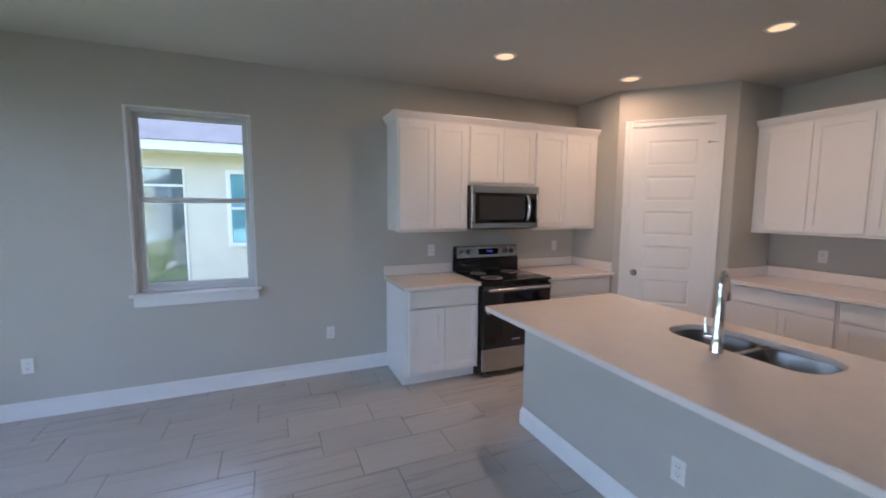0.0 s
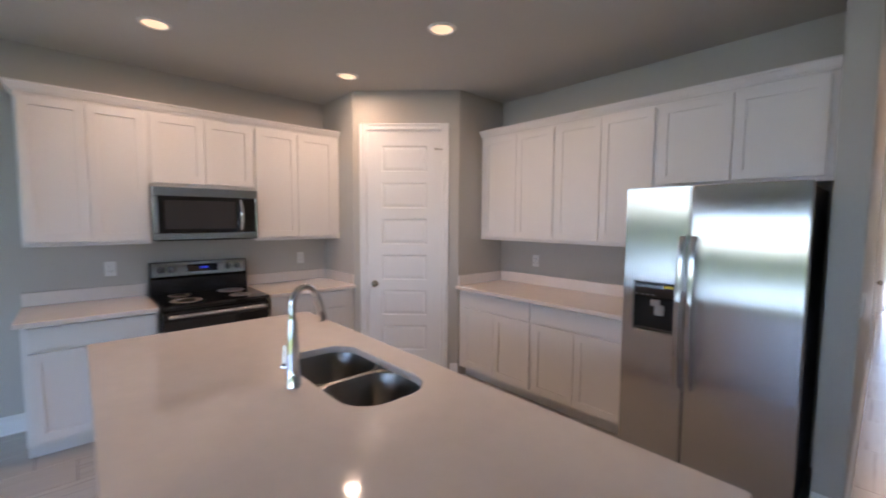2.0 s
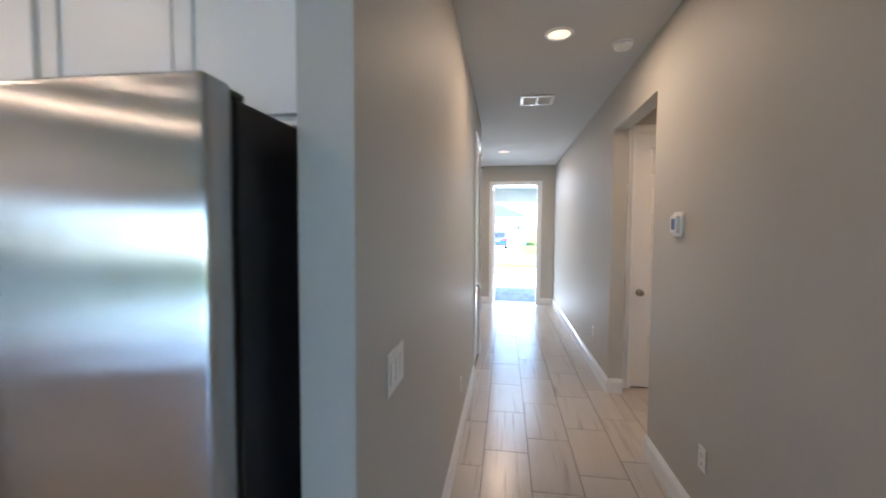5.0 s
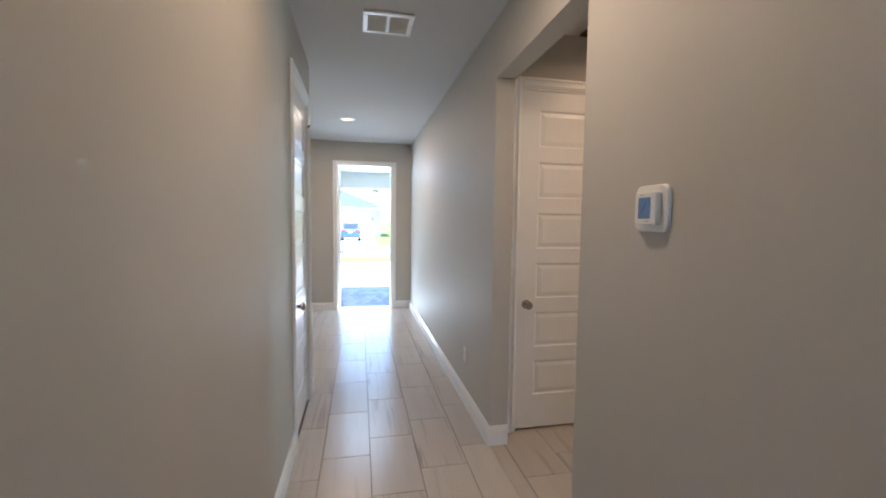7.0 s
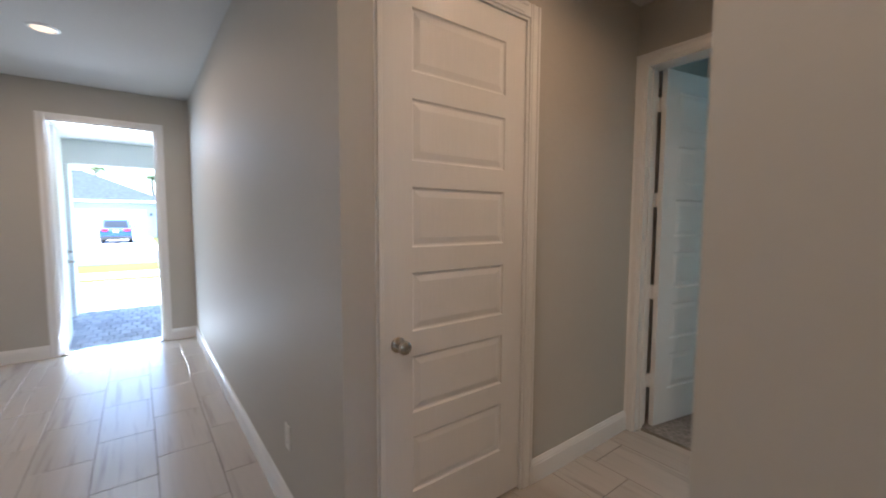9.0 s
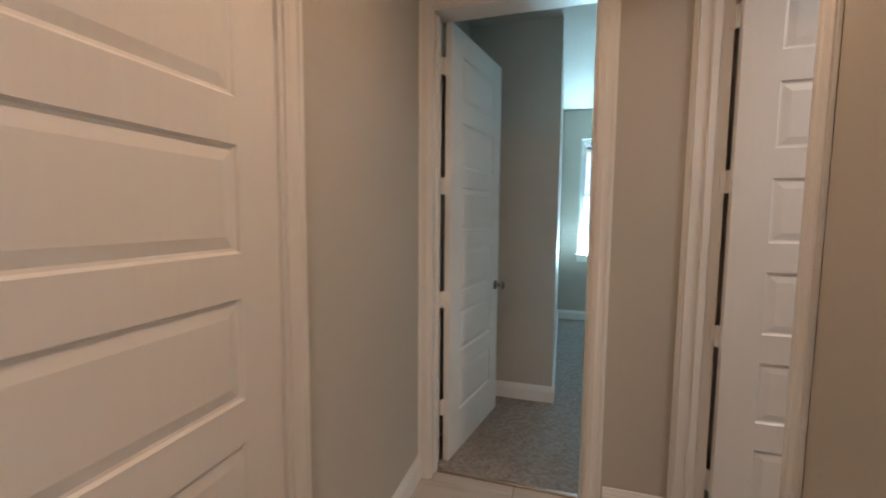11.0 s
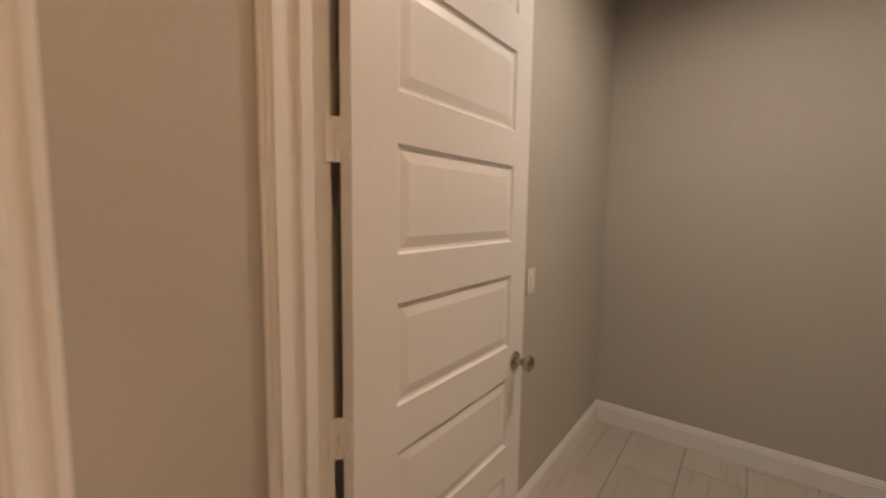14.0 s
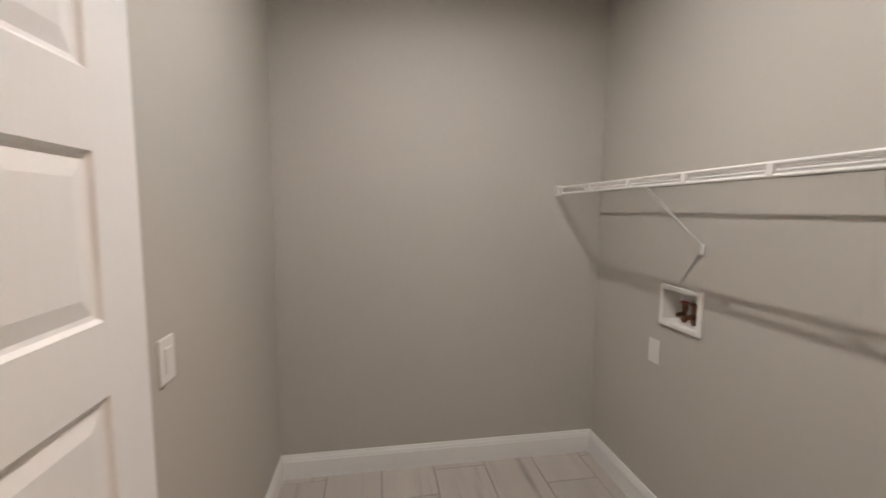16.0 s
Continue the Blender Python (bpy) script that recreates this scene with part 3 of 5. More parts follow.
def window(name, m, w, h, deep, label):
    """Single-hung window; local x along the opening, the room on -y."""
    ob = thing(name, m, label, "window", kind="structure")
    y0, y1 = 0.065, deep - 0.01
    f = 0.035
    bm = bmesh.new()
    for a in ((0.001, y0, 0.001, f, y1, h - 0.001), (w - f, y0, 0.001, w - 0.001, y1, h - 0.001), (f, y0 + 0.002, h - f, w - f, y1, h - 0.001), (f, y0 + 0.002, 0.001, w - f, y1, f)):
        box(bm, *a, 0.004)
    part("window_frame", bm, M_VINYL, ob)
    mid = h * 0.515
    for nm, z0, z1, ya in (("upper_sash", mid - 0.03, h - f, y0 + 0.040), ("lower_sash", f, mid + 0.012, y0 + 0.010)):
        s = 0.038
        bm = bmesh.new()
        for a in ((f, ya, z0, f + s, ya + 0.026, z1), (w - f - s, ya, z0, w - f, ya + 0.026, z1), (f + s, ya + 0.001, z1 - s, w - f - s, ya + 0.025, z1), (f + s, ya + 0.001, z0, w - f - s, ya + 0.025, z0 + s)):
            box(bm, *a, 0.004)
        sash = part(nm, bm, M_VINYL, ob)
        pane = part("pane", cube(f + s - 0.004, ya + 0.011, z0 + s - 0.004, w - f - s + 0.004, ya + 0.015, z1 - s + 0.004), M_GLASS, sash)
        pane.visible_shadow = False
    bm = cube(w / 2 - 0.05, y0 - 0.004, mid + 0.004, w / 2 + 0.05, y0 + 0.010, mid + 0.016, 0.003)
    part("sash_lock", bm, M_VINYL, ob)
    for a in ((0.0002, -0.002, 0.0, 0.005, y0, h), (w - 0.005, -0.002, 0.0, w - 0.0002, y0, h), (0.005, -0.002, h - 0.005, w - 0.005, y0, h - 0.0002)):
        part("liner", cube(*a), M_TRIM, ob)
    part("window_sill", cube(-0.035, -0.045, -0.020, w + 0.035, 0.066, 0.0, 0.006, 2), M_TRIM, ob, "white window stool")
    part("window_apron", cube(-0.012, -0.016, -0.105, w + 0.012, 0.0, -0.0205, 0.004), M_TRIM, ob)
    return ob


window("window_1", pose(-0.81, 4.25, 0.887), 0.88, 1.472, 0.15, "white single-hung window with sill and apron")
window("window_2", pose(6.68, -6.90, 0.902, 0, 0, 180), 0.88, 1.507, 0.15, "white single-hung bedroom window above carpet")

# sliding glass door behind the walk
sl = at_base("door_7", -2.17, 0.0, 0, "wide white sliding glass door to the patio", "sliding door", kind="structure")
for y0, y1, x in ((-3.6, -1.66, -2.19), (-1.70, 0.24, -2.16), (0.20, 2.16, -2.19), (2.12, 4.05, -2.16)):
    bm = bmesh.new()
    for a in ((y0, y0 + 0.06, 0, 2.44), (y1 - 0.06, y1, 0, 2.44), (y0 + 0.06, y1 - 0.06, 0, 0.08), (y0 + 0.06, y1 - 0.06, 2.36, 2.44)):
        box(bm, x - 0.014, a[0], a[2], x + 0.014, a[1], a[3], 0.003)
    panel = part("sliding_panel", bm, M_VINYL, sl)
    pn = part("pane", cube(x - 0.002, y0 + 0.055, 0.075, x + 0.002, y1 - 0.055, 2.365), M_GLASS, panel)
    pn.visible_shadow = False


# ---- kitchen ----
def shaker(x0, x1, z0, z1, y=0.0, rail=0.058):
    """A framed cabinet door, its back at y and its front 19 mm before it."""
    bm = bmesh.new()
    f = y - 0.019
    loops = []
    for ins, yy in ((0.0, y), (0.0, f + 0.002), (0.002, f), (rail, f), (rail + 0.001, f + 0.009)):
        loops.append([bm.verts.new(p) for p in ((x0 + ins, yy, z0 + ins), (x1 - ins, yy, z0 + ins), (x1 - ins, yy, z1 - ins), (x0 + ins, yy, z1 - ins))])
    for a, b in zip(loops, loops[1:]):
        for k in range(4):
            bm.faces.new((a[k], a[(k + 1) % 4], b[(k + 1) % 4], b[k]))
    bm.faces.new(loops[0][::-1]), bm.faces.new(loops[-1])
    bmesh.ops.recalc_face_normals(bm, faces=bm.faces)
    return bm


def base_cabinet(m, w, depth, label, left=0.016, right=0.016, end_panel=False):
    ob = thing("base_cabinet", m, label, "cabinet", "white shaker base cabinets")
    top, toe = 0.882, 0.105
    bm = cube(0, 0, toe, w, depth, top, 0.0015)
    part("carcass", bm, M_CAB, ob)
    part("toe_kick", cube(0.004, 0.085, 0.0, w - 0.002, depth, toe - 0.0005), M_CAB, ob)
    if end_panel:
        bm = bmesh.new()
        box(bm, -0.014, 0.0, toe, -0.0005, depth, top, 0.0015)
        box(bm, -0.014, 0.09, 0.0, -0.0005, depth, toe, 0.0)
        part("end_panel", bm, M_CAB, ob)
    mid = (left + w - right) / 2
    part("drawer_front", cube(left, -0.019, 0.722, w - right, 0, 0.868, 0.003), M_CAB, ob)
    part("door", shaker(left, mid - 0.002, 0.128, 0.704), M_CAB, ob)
    part("door", shaker(mid + 0.002, w - right, 0.128, 0.704), M_CAB, ob)
    return ob


def wall_cabinet(m, w, depth, z0, z1, label, left=0.014, right=0.014):
    ob = thing("wall_cabinet", m, label, "cabinet", "white shaker wall cabinets")
    part("carcass", cube(0, 0, z0, w, depth, z1, 0.0015), M_CAB, ob)
    part("light_rail", cube(0.002, -0.004, z0 - 0.012, w - 0.002, 0.018, z0 - 0.0004, 0.003), M_CAB, ob)
    mid = (left + w - right) / 2
    part("door", shaker(left, mid - 0.002, z0 + 0.018, z1 - 0.022), M_CAB, ob)
    part("door", shaker(mid + 0.002, w - right, z0 + 0.018, z1 - 0.022), M_CAB, ob)
    return ob


YF = 3.638
base_cabinet(pose(1.250, YF, 0), 0.695, 0.610, "white shaker base cabinet beside the range", end_panel=True)
base_cabinet(pose(2.722, YF, 0), 0.826, 0.610, "white shaker base cabinet between range and pantry", right=0.09)
XF = 4.302
base_cabinet(pose(XF, 2.888, 0, 0, 0, -90), 0.858, 0.616, "white shaker base cabinet below the counter beside the pantry", left=0.06)
base_cabinet(pose(XF, 2.029, 0, 0, 0, -90), 0.784, 0.616, "white shaker base cabinet next to the refrigerator")
UT = 2.376
wall_cabinet(pose(1.255, 3.905, 0), 0.699, 0.343, 1.372, UT, "white shaker wall cabinet left over the counter".replace("left over", "hung above"))
wall_cabinet(pose(1.955, 3.905, 0), 0.762, 0.343, 1.815, UT, "short white shaker wall cabinet above the microwave")
wall_cabinet(pose(2.718, 3.905, 0), 0.830, 0.343, 1.372, UT, "white shaker wall cabinet next to the pantry corner", right=0.06)
wall_cabinet(pose(4.600, 2.888, 0, 0, 0, -90), 0.855, 0.318, 1.372, UT, "white shaker wall cabinet hung beside the pantry", left=0.05)
wall_cabinet(pose(4.600, 2.032, 0, 0, 0, -90), 0.815, 0.318, 1.372, UT, "white shaker wall cabinet between pantry and refrigerator")
wall_cabinet(pose(4.600, 1.216, 0, 0, 0, -90), 0.934, 0.318, 1.795, UT, "short white shaker wall cabinet above the refrigerator", right=0.05)

CROWN = [(0, 0), (0.008, 0), (0.012, 0.010), (0.020, 0.018), (0.036, 0.046), (0.042, 0.050), (0.042, 0.062), (0, 0.062)]
cr = sweep(bmesh.new(), CROWN, (1.255, 3.903, UT), (3.549, 3.903, UT), (0, -1, 0), 1, 0)
sweep(cr, CROWN, (1.255, 4.249, UT), (1.255, 3.903, UT), (-1, 0, 0), 0, 1)
alone("crown_moulding", cr, M_CAB, "white crown moulding topping the cabinets over the range", "moulding")
cr = sweep(bmesh.new(), CROWN, (4.598, 2.889, UT), (4.598, 0.281, UT), (-1, 0, 0))
alone("crown_moulding", cr, M_CAB, "white crown moulding topping the cabinets over the refrigerator", "moulding")


def rounded_rect(x0, y0, x1, y1, r, n=8):
    pts = []
    for cx, cy, a0 in ((x1 - r, y1 - r, 0), (x0 + r, y1 - r, 90), (x0 + r, y0 + r, 180), (x1 - r, y0 + r, 270)):
        for k in range(n + 1):
            a = radians(a0 + 90 * k / n)
            pts.append((cx + r * math.cos(a), cy + r * math.sin(a)))
    return pts


def countertop(x0, y0, x1, y1, splashes, label):
    ob = at_base("countertop", (x0 + x1) / 2, (y0 + y1) / 2, 0.882, label, "countertop")
    part("slab", cube(x0, y0, 0.8825, x1, y1, 0.914, 0.004, 2), M_QUARTZ, ob)
    for s in splashes:
        part("backsplash", cube(s[0], s[1], 0.9145, s[2], s[3], 1.014, 0.003), M_QUARTZ, ob)


countertop(1.208, 3.580, 1.943, 4.249, [(1.208, 4.229, 1.943, 4.249)], "polished white quartz countertop beside the range")
countertop(2.722, 3.580, 3.549, 4.249, [(2.722, 4.229, 3.528, 4.249), (3.529, 3.615, 3.549, 4.249)], "polished white quartz countertop in the pantry corner")
countertop(4.240, 1.245, 4.919, 2.889, [(4.899, 1.245, 4.919, 2.868), (4.270, 2.869, 4.919, 2.889)], "long polished white quartz countertop beside the refrigerator")

# range
rg = at_base("electric_range", 2.335, 3.9, 0, "freestanding stainless steel electric range with black glass top", "range")
rx0, rx1, ry0 = 1.955, 2.706, 3.600
part("body", cube(rx0, ry0, 0.05, rx1, 4.235, 0.893, 0.003), M_BLACK, rg)
for fx in (rx0 + 0.05, rx1 - 0.05):
    for fy in (ry0 + 0.06, 4.17):
        part("foot", rod(bmesh.new(), (fx, fy, 0), (fx, fy, 0.051), 0.018, 12), M_DARK, rg)
ct = part("cooktop", cube(rx0 - 0.003, ry0 - 0.035, 0.8935, rx1 + 0.003, 4.165, 0.919, 0.005, 2), M_BLACK_GLASS, rg, "glossy black glass cooktop")
for bx, by, br in ((2.14, 3.74, 0.105), (2.53, 3.74, 0.08), (2.14, 4.02, 0.08), (2.53, 4.02, 0.105)):
    for rr in (br, br * 0.62):
        bm = bmesh.new()
        lathe(bm, [(rr, 0.9191), (rr + 0.002, 0.9196), (rr - 0.002, 0.9196)], Matrix.Translation((bx, by, 0)), 32)
        part("burner_ring", bm, M_LABEL_GREY, ct)
bm = bmesh.new()
prof = [(4.150, 0.92), (4.235, 0.92), (4.235, 1.183), (4.185, 1.183), (4.172, 1.060), (4.150, 1.045)]
va = [bm.verts.new((rx0, y, z)) for y, z in prof]
vb = [bm.verts.new((rx1, y, z)) for y, z in prof]
for k in range(len(prof)):
    bm.faces.new((va[k], va[(k + 1) % 6], vb[(k + 1) % 6], vb[k]))
bm.faces.new(va[::-1]), bm.faces.new(vb)
bmesh.ops.recalc_face_normals(bm, faces=bm.faces)
part("backguard", bm, M_BLACK, rg)
bm = bmesh.new()
v = [bm.verts.new(p) for p in ((rx0 + 0.012, 4.169, 1.064), (rx1 - 0.012, 4.169, 1.064), (rx1 - 0.012, 4.181, 1.178), (rx0 + 0.012, 4.181, 1.178))]
bm.faces.new(v)
ext = bmesh.ops.extrude_face_region(bm, geom=bm.faces[:])
bmesh.ops.translate(bm, verts=[g for g in ext["geom"] if isinstance(g, bmesh.types.BMVert)], vec=(0, -0.006, 0.0006))
bmesh.ops.recalc_face_normals(bm, faces=bm.faces)
face = part("control_panel", bm, M_STEEL, rg, "brushed stainless control panel")
disp = part("display", cube(2.225, 4.160, 1.092, 2.460, 4.172, 1.155, 0.002), M_BLACK_GLASS, rg)
bm = bmesh.new()
for k in range(4):
    box(bm, 2.325 + k * 0.016, 4.1585, 1.118, 2.335 + k * 0.016, 4.1602, 1.136)
part("clock_digits", bm, M_DIGITS, disp, "blue lit clock digits")
for kx in (2.035, 2.110, 2.555, 2.630):
    kb = part("knob", lathe(bmesh.new(), [(0.027, 0), (0.027, 0.006), (0.021, 0.010), (0.019, 0.030), (0.015, 0.034)], Matrix.Translation((kx, 4.167, 1.122)) @ Matrix.Rotation(radians(84), 4, 'X'), 18), M_DARK, rg, "black control knob", True)
    part("knob_pointer", cube(kx - 0.003, 4.128, 1.108, kx + 0.003, 4.136, 1.142, 0.001), M_STEEL, kb)
od = part("oven_door", cube(rx0 + 0.004, ry0 - 0.04, 0.285, rx1 - 0.004, ry0 - 0.001, 0.868, 0.005, 2), M_BLACK_GLASS, rg, "black glass oven door")
part("door_trim", cube(rx0 + 0.004, ry0 - 0.044, 0.800, rx1 - 0.004, ry0 - 0.0405, 0.866, 0.001), M_BLACK, od)
bm = rod(bmesh.new(), (rx0 + 0.035, ry0 - 0.085, 0.842), (rx1 - 0.035, ry0 - 0.085, 0.842), 0.014, 14)
for hx in (rx0 + 0.06, rx1 - 0.06):
    box(bm, hx - 0.012, ry0 - 0.085, 0.832, hx + 0.012, ry0 - 0.040, 0.852, 0.003)
part("oven_handle", bm, M_STEEL, od, "stainless bar handle", True)
part("round_sticker", rod(bmesh.new(), (rx0 + 0.06, ry0 - 0.0405, 0.64), (rx0 + 0.06, ry0 - 0.0415, 0.64), 0.028, 24), M_LABEL_GREY, od)
part("badge", cube(2.27, ry0 - 0.042, 0.345, 2.36, ry0 - 0.040, 0.357), M_LABEL_GREY, od)
part("storage_drawer", cube(rx0 + 0.004, ry0 - 0.036, 0.062, rx1 - 0.004, ry0 - 0.001, 0.278, 0.006, 2), M_STEEL, rg, "stainless storage drawer")

# microwave
mw = at_base("microwave", 2.335, 4.03, 1.385, "stainless over-the-range microwave below a cabinet", "microwave")
mx0, mx1, my = 1.958, 2.714, 3.842
part("housing", cube(mx0, my, 1.385, mx1, 4.249, 1.8005, 0.003), M_BLACK, mw)
part("top_strip", cube(mx0, my - 0.030, 1.732, mx1, my - 0.0005, 1.8005, 0.004, 2), M_STEEL, mw, "brushed stainless strip")
part("bottom_strip", cube(mx0, my - 0.030, 1.392, mx1, my - 0.0005, 1.442, 0.004, 2), M_STEEL, mw, "brushed stainless strip")
part("left_stile", cube(mx0, my - 0.030, 1.4425, mx0 + 0.035, my - 0.0005, 1.7315, 0.003), M_STEEL, mw)
part("glass_door", cube(mx0 + 0.0355, my - 0.028, 1.4425, 2.600, my - 0.0005, 1.7315, 0.003), M_BLACK_GLASS, mw, "black glass door")
part("window_mesh", cube(mx0 + 0.075, my - 0.0290, 1.475, 2.535, my - 0.0282, 1.700), M_DARK, mw)
part("control_panel", cube(2.601, my - 0.028, 1.4425, mx1 - 0.018, my - 0.0005, 1.7315, 0.003), M_BLACK_GLASS, mw)
part("right_stile", cube(mx1 - 0.0175, my - 0.030, 1.4425, mx1, my - 0.0005, 1.7315, 0.003), M_STEEL, mw)
pts = [(2.575, my - 0.030 - 0.045 * math.sin(math.pi * k / 14) ** 0.7, 1.465 + 0.245 * k / 14) for k in range(15)]
part("door_handle", tube(bmesh.new(), pts, [0.013] * 15, 12), M_CHROME, mw, "curved chrome handle", True)
part("vent_underside", cube(mx0 + 0.03, my + 0.01, 1.380, mx1 - 0.03, 4.20, 1.3848), M_DARK, mw)

# refrigerator
def bowed(bm, x, y0, y1, deep):
    """Bow a door's front face outward between its two upright edges."""
    for k in range(1, 14):
        y = y0 + (y1 - y0) * k / 14
        bmesh.ops.bisect_plane(bm, geom=bm.verts[:] + bm.edges[:] + bm.faces[:], plane_co=(0, y, 0), plane_no=(0, 1, 0))
    for v in bm.verts:
        if v.co.x < x + 0.012:
            u = 2 * (v.co.y - y0) / (y1 - y0) - 1
            v.co.x -= deep * max(0.0, 1 - u * u)
    return bm


fr = at_base("refrigerator", 4.5, 0.775, 0, "side-by-side stainless steel refrigerator with ice dispenser", "refrigerator")
fy0, fy1, fs, FX = 0.331, 1.224, 0.853, 4.160
part("case", cube(FX + 0.085, fy0 + 0.004, 0.035, 4.885, fy1 - 0.004, 1.742, 0.006, 2), M_FRIDGE_SIDE, fr, "black textured cabinet")
part("door_gasket", cube(FX + 0.068, fy0 + 0.012, 0.07, FX + 0.0845, fy1 - 0.012, 1.74), M_DARK, fr)
part("freezer_door_skin", cube(FX + 0.03, fs + 0.003, 0.068, FX + 0.0675, fy1, 1.762, 0.004, 2), M_FRIDGE_SIDE, fr)
lm = wall_mesh('y', FX, FX + 0.0295, fs + 0.003, fy1, 0.068, 1.762, [(0.908, 1.152, 0.872, 1.180)])
bmesh.ops.bevel(lm, geom=[e for e in lm.edges if e.calc_face_angle(0) > 1 and all(abs(v.co.x - FX) < 1e-4 for v in e.verts)], offset=0.008, segments=3, affect='EDGES')
fz = part("freezer_door", bowed(lm, FX, fs + 0.003, fy1, 0.006), M_FRIDGE_STEEL, fr, "brushed stainless freezer door", True)
part("fridge_door", bowed(cube(FX, fy0, 0.068, FX + 0.0675, fs - 0.003, 1.762, 0.010, 3), FX, fy0, fs - 0.003, 0.010), M_FRIDGE_STEEL, fr, "brushed stainless refrigerator door", True)
ds = part("dispenser_recess", cube(FX + 0.022, 0.9085, 0.8725, FX + 0.0295, 1.1515, 1.1795), M_RECESS, fz, "black ice and water dispenser")
part("dispenser_panel", cube(FX - 0.003, 0.910, 1.085, FX + 0.021, 1.150, 1.178, 0.004), M_BLACK_GLASS, fz)
bm = bmesh.new()
for k in range(4):
    box(bm, FX - 0.0042, 1.125 - k * 0.032, 1.098, FX - 0.003, 1.142 - k * 0.032, 1.103)
part("panel_marks", bm, M_LABEL_GREY, fz)
part("yellow_sticker", cube(FX - 0.0042, 0.925, 1.150, FX - 0.003, 0.975, 1.164), M_YELLOW, fz)
bm = cube(FX - 0.001, 1.000, 1.032, FX + 0.020, 1.055, 1.070, 0.004)
box(bm, FX + 0.002, 0.975, 0.975, FX + 0.018, 1.030, 1.040, 0.005)
part("dispenser_paddle", bm, M_GREY, fz, "grey dispenser paddles")
part("drip_tray", cube(FX + 0.001, 0.918, 0.876, FX + 0.0215, 1.142, 0.888, 0.003), M_DARK, fz)
for hy in (fs + 0.030, fs - 0.030):
    n = 26
    rings, bm = [], bmesh.new()
    for k in range(n + 1):
        u = k / n
        cx = FX - 0.016 - 0.046 * math.sin(math.pi * u) ** 0.6
        z = 0.560 + 0.912 * u
        rings.append([bm.verts.new((cx + dx, hy + dy, z)) for dx, dy in rounded_rect(-0.009, -0.0165, 0.009, 0.0165, 0.006, 3)])
    for a, b in zip(rings, rings[1:]):
        for k in range(len(a)):
            bm.faces.new((a[k], a[(k + 1) % len(a)], b[(k + 1) % len(a)], b[k]))
    bm.faces.new(rings[0][::-1]), bm.faces.new(rings[-1])
    bmesh.ops.recalc_face_normals(bm, faces=bm.faces)
    hd = part("door_handle", bm, M_STEEL, fr, "long bowed stainless bar handle", True)
    for z in (0.575, 1.457):
        part("handle_mount", cube(FX - 0.020, hy - 0.013, z - 0.016, FX + 0.004, hy + 0.013, z + 0.016, 0.003), M_DARK, hd)
part("toe_grille", cube(FX + 0.05, fy0 + 0.02, 0.012, FX + 0.09, fy1 - 0.02, 0.064, 0.003), M_DARK, fr)
for wy in (fy0 + 0.03, fy1 - 0.055):
    part("hinge_foot", cube(FX + 0.005, wy - 0.02, 0.0, FX + 0.10, wy + 0.04, 0.062, 0.008, 2), M_DARK, fr, "dark levelling foot cover")
for wy in (fy0 + 0.04, fy1 - 0.04):
    part("hinge_cap", cube(FX + 0.02, wy - 0.03, 1.7425, FX + 0.12, wy + 0.03, 1.760, 0.005), M_DARK, fr)
bm = bmesh.new()
for k in range(6):
    box(bm, FX - 0.0012, 0.405 + k * 0.012, 1.683, FX + 0.0004, 0.413 + k * 0.012, 1.693)
part("badge", bm, M_GREY, fr)

# island
isl = at_base("kitchen_island", 2.25, 1.575, 0, "grey drywall kitchen island with white baseboard", "island")
part("half_wall", cube(1.862, 0.30, 0, 2.02, 2.768, 0.882, 0.002), M_WALL, isl, "greige painted half wall")
part("cabinet_run", wall_mesh('y', 2.021, 2.66, 0.30, 2.768, 0.10, 0.6), M_CAB, isl)
part("cabinet_top_rail", cube(2.60, 0.30, 0.6005, 2.66, 2.768, 0.882), M_CAB, isl)
for yy in ((0.30, 1.10), (2.10, 2.768)):
    part("cabinet_block", cube(2.021, yy[0], 0.6005, 2.5995, yy[1], 0.882), M_CAB, isl)
part("toe_kick", cube(2.021, 0.32, 0, 2.58, 2.75, 0.0995), M_CAB, isl)
bm = sweep(bmesh.new(), BASE, (1.862, 2.768, 0), (1.862, 0.30, 0), (-1, 0, 0), 1, 1)
part("island_baseboard", bm, M_TRIM, isl, "white moulded baseboard")
part("island_baseboard", sweep(bmesh.new(), BASE, (2.02, 2.768, 0), (1.862, 2.768, 0), (0, 1, 0), 0, 1), M_TRIM, isl, "white moulded baseboard")

it = at_base("island_countertop", 2.12, 1.575, 0.882, "large polished white quartz island countertop with sink cutout", "countertop")
bm = bmesh.new()
outer = [bm.verts.new((x, y, 0.914)) for x, y in rounded_rect(1.54, 0.26, 2.70, 2.79, 0.012, 3)]
SX0, SX1, SY0, SY1 = 2.195, 2.545, 1.235, 1.955
hole = [bm.verts.new((x, y, 0.914)) for x, y in rounded_rect(SX0, SY0, SX1, SY1, 0.13, 10)]
edges = [bm.edges.new((lp[k], lp[(k + 1) % len(lp)])) for lp in (outer, hole) for k in range(len(lp))]
bmesh.ops.triangle_fill(bm, use_beauty=True, use_dissolve=False, edges=edges)
bmesh.ops.recalc_face_normals(bm, faces=bm.faces)
ext = bmesh.ops.extrude_face_region(bm, geom=bm.faces[:])
bmesh.ops.translate(bm, verts=[g for g in ext["geom"] if isinstance(g, bmesh.types.BMVert)], vec=(0, 0, -0.0315))
bmesh.ops.recalc_face_normals(bm, faces=bm.faces)
